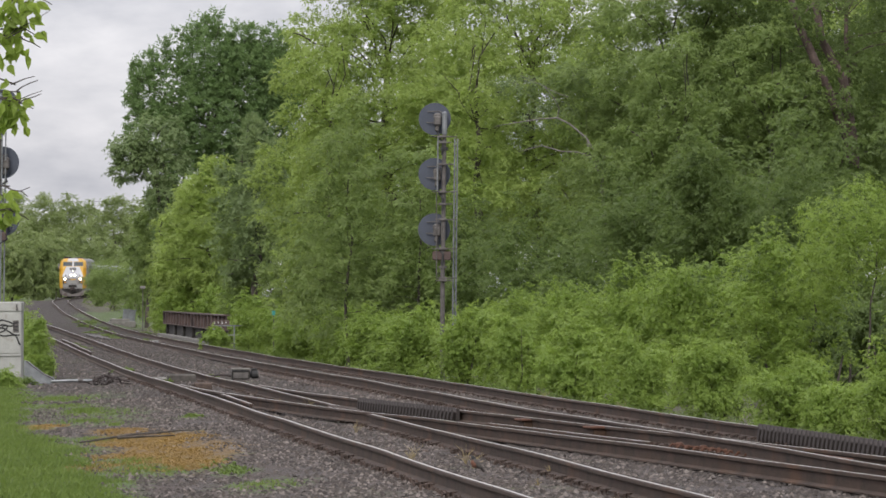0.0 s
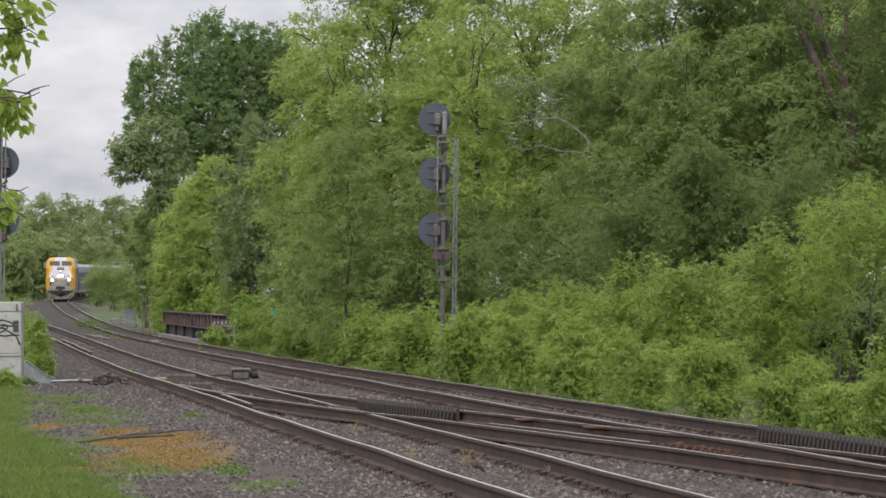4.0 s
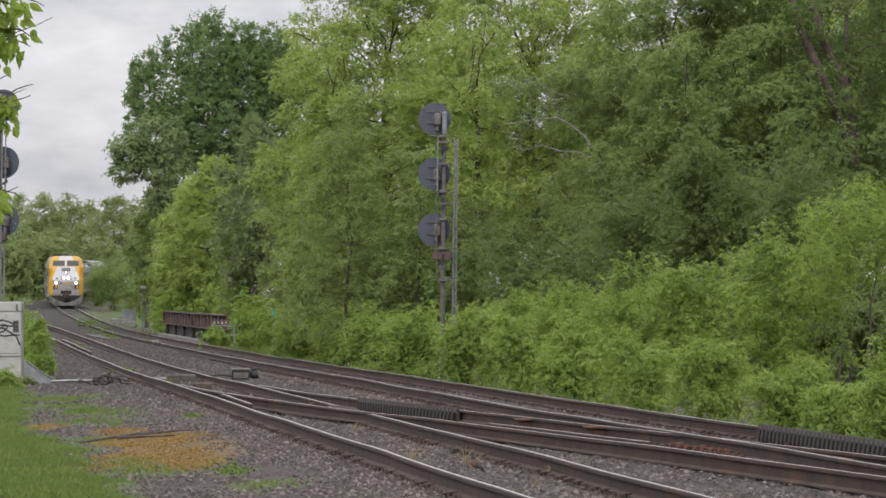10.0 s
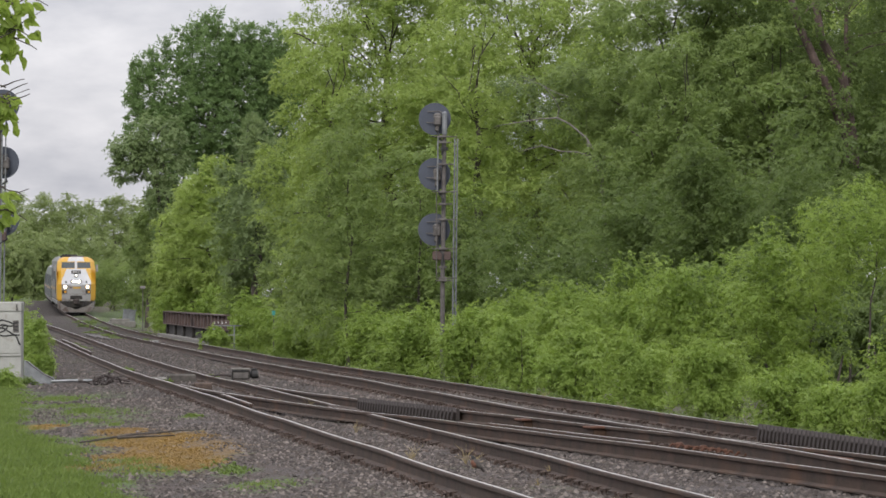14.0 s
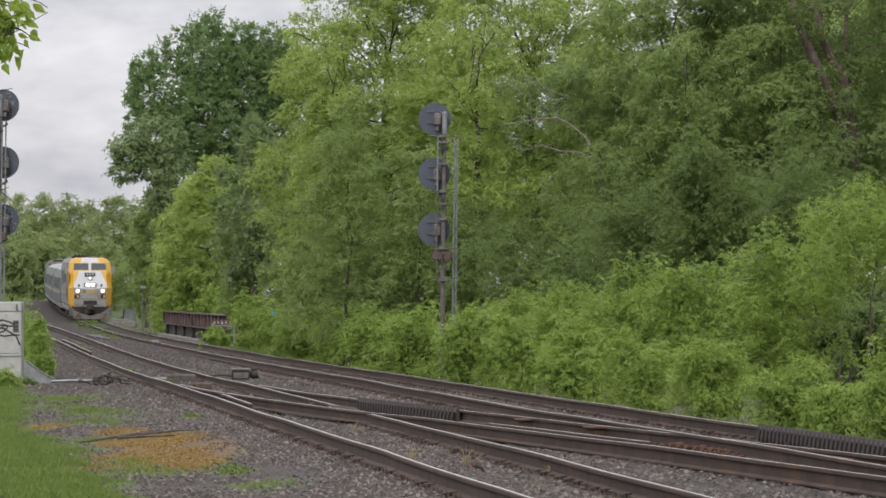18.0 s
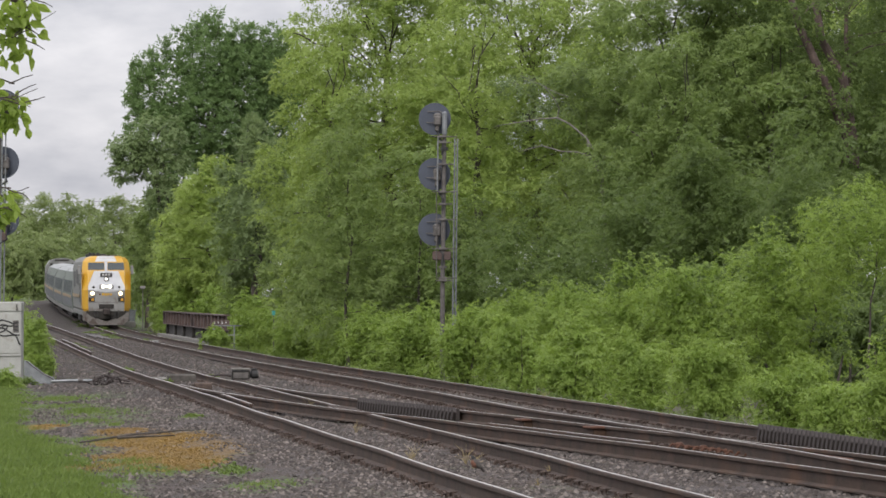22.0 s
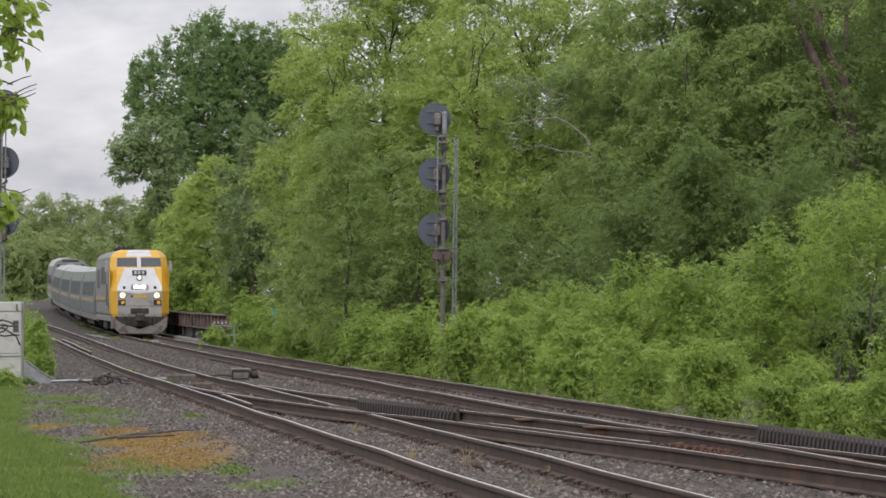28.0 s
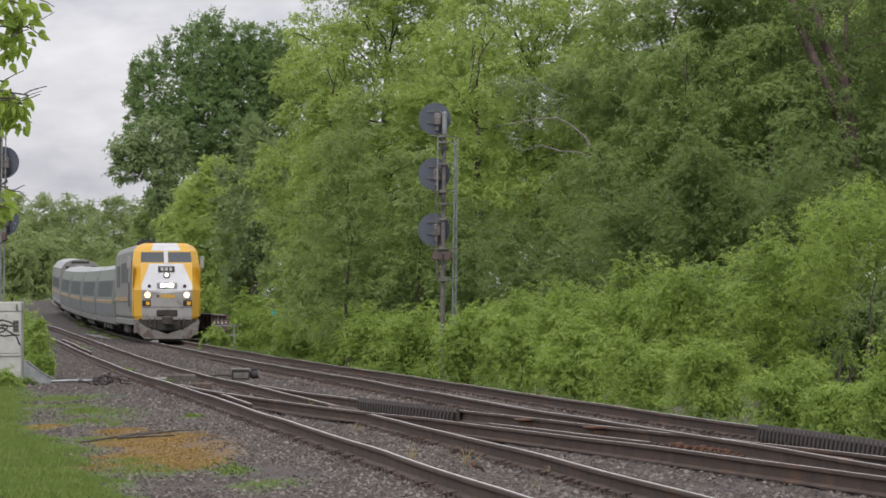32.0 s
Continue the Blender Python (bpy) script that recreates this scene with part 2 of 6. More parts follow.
def ground_z(x, y):
    """Height of the ground sheet."""
    yc = np.clip(y, 8, 720)
    zf, zn = glide(FAR, 2, yc) - 0.195, glide(NEAR, 2, np.clip(y, 8, 430)) - 0.195
    xf, xn = glide(FAR, 1, yc), glide(NEAR, 1, np.clip(y, 8, 430))
    t = np.clip((x - xn) / np.maximum(xf - xn, 0.5), 0, 1)
    z = zn * (1 - t) + zf * t
    z = z - 0.28 * np.clip((x - xf - 1.6) / 1.2, 0, 1) - 0.06 * np.clip((xn - 1.7 - x) / 1.0, 0, 1)
    z = z + 0.35 * np.clip((xn - 4.2 - x) / 6.0, 0, 1)
    far = np.clip((y - 600) / 700, 0, 1)
    return z * (1 - far)


# ---- ground: one sheet to the horizon ----
def ground_material():
    m, n, l, p = nodes_of("trackside_ground")
    tc = n.new("ShaderNodeTexCoord")

    def noise_tex(scale, detail):
        t = n.new("ShaderNodeTexNoise")
        t.inputs["Scale"].default_value, t.inputs["Detail"].default_value = scale, detail
        l.new(tc.outputs["Object"], t.inputs["Vector"])
        return t.outputs[0]

    def ramp(src, a, ca, b, cb):
        r = n.new("ShaderNodeValToRGB")
        r.color_ramp.elements[0].position, r.color_ramp.elements[1].position = a, b
        r.color_ramp.elements[0].color, r.color_ramp.elements[1].color = (*ca, 1), (*cb, 1)
        l.new(src, r.inputs[0])
        return r.outputs[0]

    def mixed(fac, a, b):
        x = n.new("ShaderNodeMix")
        x.data_type = "RGBA"
        l.new(fac, x.inputs["Factor"])
        l.new(a, x.inputs[6])
        l.new(b, x.inputs[7])
        return x.outputs[2]

    def cover(name, width):
        at = n.new("ShaderNodeAttribute")
        at.attribute_name = name
        ad = n.new("ShaderNodeMath")
        ad.operation = "MULTIPLY_ADD"
        ad.inputs[1].default_value = width
        l.new(noise_tex(4.0, 9), ad.inputs[0])
        l.new(at.outputs["Fac"], ad.inputs[2])
        return ramp(ad.outputs[0], 0.5 + width / 2 - 0.2, (0, 0, 0), 0.5 + width / 2 + 0.2, (1, 1, 1))

    lumps = noise_tex(2.2, 8)
    vor = n.new("ShaderNodeTexVoronoi")
    vor.inputs["Scale"].default_value = 24
    l.new(tc.outputs["Object"], vor.inputs["Vector"])
    stones = ramp(vor.outputs["Color"], 0.1, (0.016, 0.012, 0.0105), 0.9, (0.08, 0.067, 0.06))
    dirt = ramp(noise_tex(40, 4), 0.3, (0.027, 0.0195, 0.0155), 0.7, (0.08, 0.058, 0.047))
    base = mixed(ramp(lumps, 0.42, (0, 0, 0), 0.68, (1, 1, 1)), stones, dirt)
    rust = ramp(noise_tex(14, 12), 0.32, (0.075, 0.046, 0.017), 0.68, (0.155, 0.097, 0.032))
    turf = ramp(noise_tex(26, 5), 0.3, (0.04, 0.064, 0.016), 0.7, (0.08, 0.112, 0.032))
    soil = ramp(noise_tex(12, 5), 0.3, (0.035, 0.03, 0.02), 0.7, (0.09, 0.085, 0.045))
    # darker brown ground, mixed in with distance
    far_brown = ramp(noise_tex(30, 6), 0.3, (0.016, 0.0115, 0.0092), 0.7, (0.043, 0.0315, 0.026))
    base = mixed(cover("far_tone", 0.8), base, far_brown)
    col = mixed(cover("soil", 0.3), base, soil)
    col = mixed(cover("rust", 1.3), col, rust)
    col = mixed(cover("turf", 1.0), col, turf)
    weeds = ramp(noise_tex(18, 5), 0.3, (0.045, 0.055, 0.02), 0.7, (0.1, 0.11, 0.045))
    col = mixed(ramp(noise_tex(0.55, 9), 0.6, (0, 0, 0), 0.72, (0.8, 0.8, 0.8)), col, weeds)
    l.new(col, p.inputs["Base Color"])
    p.inputs["Roughness"].default_value = 0.95
    bp = n.new("ShaderNodeBump")
    bp.inputs["Strength"].default_value, bp.inputs["Distance"].default_value = 0.8, 0.03
    l.new(vor.outputs["Distance"], bp.inputs["Height"])
    l.new(bp.outputs[0], p.inputs["Normal"])
    return m


def blob(x, y, cx, cy, rx, ry):
    """1 at the middle of an oval, 0.5 at its rim, 0 well outside."""
    return np.clip(1 - 0.5 * np.sqrt(((x - cx) / rx) ** 2 + ((y - cy) / ry) ** 2), 0, 1)


VERGE = [(8, -0.2), (30, -1.95), (39.5, -2.9), (46.4, -3.85), (52.6, -4.5), (57, -5.3), (62, -6.1), (71, -6.95), (84, -8.25), (100, -10.1), (140, -14.6), (430, -48.6)]


def turf_at(x, y):
    edge = glide(VERGE, 1, np.clip(y, 8, 430)) - 0.12 * np.sin(y * 1.3) - 0.07 * np.sin(y * 3.1 + x * 2.0)
    t = np.clip(0.5 + (edge - x) * 0.9, 0, 1)
    for q in ((-6.2, 72.4, 0.4, 3.0), (-5.0, 63.7, 0.16, 1.0), (-3.97, 66.2, 0.18, 1.2), (-2.2, 44.4, 0.2, 1.0), (1.5, 78.0, 0.5, 4.0), (-1.2, 85.0, 0.3, 2.5), (-22.4, 308.0, 1.4, 26.0), (-20.3, 268.0, 0.7, 12.0), (-27.4, 350.0, 1.5, 32.0), (-24.8, 326.0, 1.5, 26.0)):
        t = np.maximum(t, 0.94 * blob(x, y, *q))
    # thin growth: scattered blades only
    for q in ((-7.6, 82.0, 1.2, 7.0), (-3.3, 45.2, 0.75, 2.6), (-1.75, 40.8, 0.5, 1.4), (-3.6, 48.0, 0.5, 2.2), (-5.6, 66.0, 0.9, 3.0), (-5.9, 71.0, 1.0, 4.0), (-4.7, 56.0, 0.5, 2.4), (-6.9, 76.0, 0.9, 4.0)):
        t = np.maximum(t, 0.7 * blob(x, y, *q))
    return t


def rust_at(x, y):
    t = blob(x, y, -3.35, 49.2, 0.7, 4.4)
    for q in ((-3.95, 55.4, 0.72, 3.2), (-4.65, 60.2, 0.35, 1.4), (-6.05, 62.5, 0.3, 1.4), (-2.8, 46.5, 0.32, 2.0)):
        t = np.maximum(t, blob(x, y, *q))
    return t


def build_ground():
    ys = np.concatenate([np.arange(-60, 10, 10.0), np.arange(10, 88, 0.45), np.arange(88, 252, 2.5), np.arange(252, 756, 14), np.array([756, 900, 1080, 1300, 1800, 2500, 4000.0])])
    us = np.concatenate([-np.geomspace(2400, 8, 22), np.arange(-7.8, 9.0, 0.22), np.geomspace(9.2, 2400, 24)])
    Y, U = np.meshgrid(ys, us, indexing="ij")
    X = U + glide(NEAR, 1, np.clip(Y, 8, 430))
    r = np.random.RandomState(5)
    Z = ground_z(X, Y) + (r.rand(*X.shape) - 0.5) * 0.035 * (Y < 250)
    ny, nx = X.shape
    idx = np.arange(ny * nx).reshape(ny, nx)
    quads = np.stack([idx[:-1, :-1], idx[:-1, 1:], idx[1:, 1:], idx[1:, :-1]], -1).reshape(-1, 4)
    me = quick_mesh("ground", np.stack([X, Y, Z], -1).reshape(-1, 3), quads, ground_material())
    xf = glide(FAR, 1, np.clip(Y, 8, 720))
    soil = np.clip(0.5 + (X - xf - 2.0) * 0.7, 0, 1)
    for name, val in (("turf", turf_at(X, Y)), ("rust", rust_at(X, Y)), ("soil", soil), ("far_tone", np.clip((Y - 56) / 45, 0, 1))):
        at = me.attributes.new(name, "FLOAT", "POINT")
        at.data.foreach_set("value", val.astype(np.float32).ravel())
    return tagged(new("ground", me), "grey ballast and dirt with turf and rusty patches", "ground", kind="structure")


build_ground()


def scatter_stones():
    """Loose crushed stone round the tracks, where each piece can be told apart."""
    r = np.random.RandomState(11)
    n = 150000
    y = 30 + 50 * r.rand(n) ** 1.3
    y[:34000] = 78 + 130 * r.rand(34000) ** 1.25
    xn, xf = glide(NEAR, 1, y), glide(FAR, 1, y)
    x = xn - 6.6 + r.rand(n) ** 0.85 * (xf + 2.2 - xn + 6.6)
    bare = np.maximum(turf_at(x, y), 1.32 * rust_at(x, y)) + 0.6 * (r.rand(n) - 0.45)
    bald = np.array([noise.noise((a * 0.9, b * 0.5, 0.0)) for a, b in zip(x, y)]) + 0.5 * (r.rand(n) - 0.5)
    keep = (bare < 0.6) & (bald < 0.28) & (np.abs(x / y) < 0.112)
    x, y = x[keep], y[keep]
    n = len(x)
    z = ground_z(x, y)
    s = (0.011 + 0.022 * r.rand(n) ** 1.8) * np.where(y > 78, 1.35, 1.0)
    base = np.array([(1, 0, 0), (0, 1, 0), (-1, 0, 0), (0, -1, 0), (0, 0, 0.8), (0, 0, -0.8)], float)
    v = base[None] * (0.7 + 0.6 * r.rand(n, 6, 1))
    v = v + (r.rand(n, 6, 3) - 0.5) * 0.5
    a = r.rand(n) * 6.28
    c, q = np.cos(a)[:, None], np.sin(a)[:, None]
    v = np.stack([v[..., 0] * c - v[..., 1] * q, v[..., 0] * q + v[..., 1] * c, v[..., 2]], -1) * s[:, None, None]
    v = v + np.stack([x, y, z + s * 0.35], -1)[:, None, :]
    tri = np.array([(0, 1, 4), (1, 2, 4), (2, 3, 4), (3, 0, 4)])
    f = (tri[None] + 6 * np.arange(n)[:, None, None]).reshape(-1, 3)
    m, nn, l, p = nodes_of("loose_stone")
    geo, ramp = nn.new("ShaderNodeNewGeometry"), nn.new("ShaderNodeValToRGB")
    ramp.color_ramp.elements[0].color, ramp.color_ramp.elements[1].color = (0.022, 0.0165, 0.0135, 1), (0.18, 0.153, 0.134, 1)
    e = ramp.color_ramp.elements.new(0.5)
    e.color = (0.063, 0.05, 0.0415, 1)
    ramp.color_ramp.elements[2].position = 1.0
    e.position = 0.7
    l.new(geo.outputs["Random Per Island"], ramp.inputs[0])
    l.new(ramp.outputs[0], p.inputs["Base Color"])
    p.inputs["Roughness"].default_value = 0.9
    tagged(new("ballast_stones", quick_mesh("ballast_stones", v.reshape(-1, 3), f, m)), "loose grey crushed stone ballast round the rails", "ballast", kind="stuff")


scatter_stones()


# ---- tracks ----
RAIL_H = 0.172
PROFILE = [(-0.07, -RAIL_H), (0.07, -RAIL_H), (0.07, -RAIL_H + 0.014), (0.01, -RAIL_H + 0.034), (0.009, -0.045), (0.036, -0.034), (0.036, -0.008), (0.03, -0.0015), (0.016, 0.0005),
           (-0.016, 0.0005), (-0.03, -0.0015), (-0.036, -0.008), (-0.036, -0.034), (-0.009, -0.045), (-0.01, -RAIL_H + 0.034), (-0.07, -RAIL_H + 0.014)]


def rail_line(knots, off, y0, y1, step=1.0):
    """Points of a rail, off metres across from the centre line, and the directions across."""
    y = np.linspace(y0, y1, max(2, int((y1 - y0) / step) + 1))
    x, z = glide(knots, 1, y), glide(knots, 2, y)
    dx = (glide(knots, 1, y + 0.05) - glide(knots, 1, y - 0.05)) / 0.1
    k = 1 / np.sqrt(1 + dx * dx)
    return np.stack([x + off * k, y - off * dx * k, z], -1), np.stack([k, -dx * k, 0 * k], -1)


def rail(track, knots, off, y0, y1, step=1.0, lift=0.0, name="rail", label=""):
    pts, side = rail_line(knots, off, y0, y1, step)
    bm = bmesh.new()
    rings = []
    for p, s in zip(pts, side):
        dip = 0.013 * noise.noise((p[0] * 0.2, p[1] * 0.11, off)) + 0.008 * noise.noise((1.7, p[1] * 0.27, off))
        rings.append([bm.verts.new((p[0] + s[0] * (u + dip), p[1] + s[1] * (u + dip), p[2] + w + lift + dip * (w > -0.1))) for u, w in PROFILE])
    n = len(PROFILE)
    for a, b in zip(rings, rings[1:]):
        for k in range(n):
            f = bm.faces.new((a[k], a[(k + 1) % n], b[(k + 1) % n], b[k]))
            f.material_index = 1 if k == 8 else 0
    bm.faces.new(rings[0])
    bm.faces.new(rings[-1][::-1])
    return part(name, bm, [M_RAIL, M_STEEL], track, label)


far_track = thing("railway_track", "curving main line track with rusty rails in grey ballast", "track", kind="structure")
near_track = thing("railway_track", "siding track with rusty rails and a turnout in ballast", "track", kind="structure")
cross_track = thing("crossover_track", "crossover rails linking the two tracks, rusty with worn heads", "track", kind="structure")
for off in (-0.75, 0.75):
    rail(far_track, FAR, off, 15, 600, 1.8)
    rail(near_track, NEAR, off, 15, 290, 1.8)
rail(cross_track, CROSS, -0.752, 25.3, 84.5, 1.2, 0.003)
rail(cross_track, CROSS, 0.752, 25.3, 83.4, 1.2, 0.003)


def lay_ties(track, knots, y0, y1, seed, plates=(-0.75, 0.75)):
    """Timber ties bedded in the ballast, with tie plates and spikes under the rails."""
    r = random.Random(seed)
    tie = bpy.data.meshes.new("tie")
    bm = box((-1.3, -0.11, -0.19), (1.3, 0.11, 0.0), 0.012)
    bm.to_mesh(tie)
    bm.free()
    tie.materials.append(M_TIE)
    plate = bpy.data.meshes.new("tie_plate")
    bm = box((-0.17, -0.095, 0.0), (0.17, 0.095, 0.022), 0.004)
    for sx in (-0.115, 0.115):
        for sy in (-0.05, 0.05):
            add_box(bm, (sx - 0.026, sy - 0.022, 0.02), (sx + 0.022, sy + 0.02, 0.06))
    for sx in (-0.1, 0.1):
        for sy in (-0.14, 0.14):
            add_tube(bm, [(sx, sy - 0.06, -0.01), (sx * 1.15, sy - 0.035, 0.05), (sx * 1.15, sy + 0.035, 0.05), (sx, sy + 0.06, -0.01)], 0.012, 4)
    bm.to_mesh(plate)
    bm.free()
    plate.materials.append(M_PLATE)
    y = y0
    while y < y1:
        x, z = float(glide(knots, 1, y)), float(glide(knots, 2, y))
        dx = float(glide(knots, 1, y + 0.1) - glide(knots, 1, y - 0.1)) / 0.2
        ang = -math.degrees(math.atan(dx)) + r.uniform(-1.5, 1.5)
        m = pose(x, y, z - RAIL_H - 0.024 - r.uniform(0, 0.012), 0, 0, ang)
        ob = new("tie", tie)
        ob.parent, ob.matrix_basis = track, m
        for off in plates:
            pl = new("tie_plate", plate)
            pl.parent, pl.matrix_basis = track, m @ pose(off, r.uniform(-0.01, 0.01), 0.001, 0, 0, r.choice((0, 324.9)))
        y += 0.56 / math.sqrt(1 + dx * dx)


lay_ties(near_track, NEAR, 28, 106, 1)
lay_ties(far_track, FAR, 33, 122, 2)


# ---- foliage ----
def sprigs(name, c, d, cr, per, size, aspect, r, material, droop=0.3, flat=0.6):
    """Leafy shoots at centres c growing towards d: each a rosette of hanging compound leaves of five leaflets."""
    n, k = len(c), max(3, per // 5)
    up = np.array([0.0, 0.0, 1.0])
    unit = lambda v: v / np.maximum(np.linalg.norm(v, axis=-1, keepdims=True), 1e-6)
    axis = unit(d * 0.6 + up * (0.5 if droop >= 0 else 1.4) + r.randn(n, 3) * 0.3)
    e = unit(axis[:, None] * (0.45 if droop >= 0 else 1.1) + r.randn(n, k, 3) * np.array([1, 1, flat]))
    length = cr[:, None] * (0.55 + 0.6 * r.rand(n, k, 1))
    sag = max(droop, -0.15) * (0.7 + 0.8 * r.rand(n, k, 1))
    along, sign = np.array([0.5, 0.5, 0.8, 0.8, 1.0]), np.array([-1, 1, -1, 1, 0.0])
    u = along[None, None, :, None]
    base = (c[:, None] + r.randn(n, k, 3) * cr[:, None] * 0.12)[:, :, None] + e[:, :, None] * length[:, :, None] * u - up * (sag * length)[:, :, None] * u**2
    t = unit(e[:, :, None] - up * 2 * sag[:, :, None] * u)
    nrm = up + d[:, None, None] * 0.25 + r.randn(n, k, 5, 3) * 0.4
    nrm = unit(nrm - t * (nrm * t).sum(-1, keepdims=True))
    side = np.cross(t, nrm)
    sg = sign[None, None, :, None]
    way = unit(t * (1 - 0.45 * np.abs(sg)) + side * sg * 0.85 - up * (0.25 + 0.5 * max(droop, 0)) + r.randn(n, k, 5, 3) * 0.15)
    across = unit(np.cross(way, nrm))
    L = size * (0.7 + 0.6 * r.rand(n, k, 5, 1))
    W = L * aspect * 0.5
    v = np.stack([base + way * L * 0.12 + across * W, base + way * L, base + way * L * 0.12 - across * W], -2)
    m = n * k * 5
    return quick_mesh(name, v.reshape(-1, 3), np.arange(3 * m).reshape(m, 3), material)


def clumps(lobes, count, r, shell=0.55):
    """Clump centres in the outer part of a set of ellipsoid lobes; returns centres and outward directions."""
    lobes = np.array(lobes, float)
    wgt = (lobes[:, 3] * lobes[:, 4] + lobes[:, 4] * lobes[:, 5] + lobes[:, 3] * lobes[:, 5])
    pick = r.choice(len(lobes), count, p=wgt / wgt.sum())
    d = r.randn(count, 3)
    d = d / np.linalg.norm(d, axis=1, keepdims=True)
    rad = shell + (1.08 - shell) * r.rand(count, 1) ** 0.7
    c = lobes[pick, :3] + d * rad * lobes[pick, 3:]
    return c, d


def foliage(name, lobes, count, per, clump_r, size, r, material, aspect=0.5, droop=0.3, shell=0.55, flat=0.6):
    c, d = clumps(lobes, count, r, shell)
    cr = clump_r * (0.6 + 0.8 * r.rand(count, 1))
    return sprigs(name, c, d, cr, per, size, aspect, r, material, droop, flat), c


def limb(bm, a, b, r0, r1, r, bend=0.12, sides=6, steps=4):
    a, b = Vector(a), Vector(b)
    L = (b - a).length
    pts = [a]
    for i in range(1, steps):
        k = i / steps
        pts.append(a.lerp(b, k) + Vector((r.uniform(-1, 1), r.uniform(-1, 1), r.uniform(-0.3, 1.0))) * L * bend * math.sin(math.pi * k))
    pts.append(b)
    add_tube(bm, pts, [r0 + (r1 - r0) * i / steps for i in range(steps + 1)], sides, cap=False)


def tree(x, y, H, lobes, material, label, count, per=40, clump_r=0.55, size=0.13, seed=0, trunk_r=None, bark=None, name="tree", category="tree", aspect=0.5, droop=0.3, shell=0.55, group="trees along the line", flat=0.6, lean=(0, 0), fork=False, twigs=14):
    """A broadleaf: tapered trunk, limbs to the lobes of its crown, clumps of leaves. Lobes are relative to the foot."""
    r, pr = np.random.RandomState(seed), random.Random(seed)
    zb = float(ground_z(x, y)) - 0.05
    ob = thing(name, label, category, pose(x, y, zb), group)
    me, cc = foliage("crown", lobes, count, per, clump_r, size, r, material, aspect, droop, shell, flat)
    crown = new("crown", me)
    crown.parent = ob
    crown["kind"] = "stuff"
    bm = bmesh.new()
    tr = trunk_r or H * 0.018
    top = Vector((lean[0], lean[1], H * 0.72))
    limb(bm, (0, 0, 0), top, tr, tr * 0.3, pr, 0.03, 8, 6)
    if fork:
        limb(bm, top * 0.35, (lean[0] + 2.2, lean[1], H * 0.8), tr * 0.75, tr * 0.25, pr, 0.04, 8, 6)
    for q in lobes[::3] if len(lobes) > 40 else lobes:
        k = min(0.9, max(0.12, (q[2] - q[5] * 0.7) / (H * 0.72)))
        limb(bm, top * k, q[:3], tr * (1 - 0.7 * k) * 0.3, tr * 0.08, pr, 0.12, 5, 3)
    for i in pr.sample(range(len(cc)), min(twigs, len(cc))):
        q = min(lobes, key=lambda q: (Vector(q[:3]) - Vector(cc[i])).length)
        limb(bm, q[:3], cc[i], tr * 0.16, tr * 0.05, pr, 0.1, 5, 3)
    part("trunk", bm, bark or M_BARK, ob)
    return ob


def auto_lobes(H, R, r, n=9, low=0.3, squash=0.55):
    """Boughs of a rounded crown of height H and radius R: many flattened lobes, stepped outwards and upwards."""
    out = []
    m = n * 5
    for i in range(m):
        k = (i + 0.5) / m
        z = H * (low + (0.96 - low) * k) + r.uniform(-0.03, 0.03) * H
        prof = math.sin(math.pi * min(0.97, 0.25 + 0.72 * k)) ** 0.7
        a = i * 2.4 + r.uniform(-0.5, 0.5)
        d = R * prof * r.uniform(0.4, 0.93)
        rad = R * (0.55 + 0.45 * prof) * r.uniform(0.19, 0.3)
        out.append((math.cos(a) * d, math.sin(a) * d, z, rad, rad, rad * squash * r.uniform(0.8, 1.3)))
    out.append((0, 0, H * 0.55, R * 0.5, R * 0.5, H * 0.27))
    return out


SWAYING = []


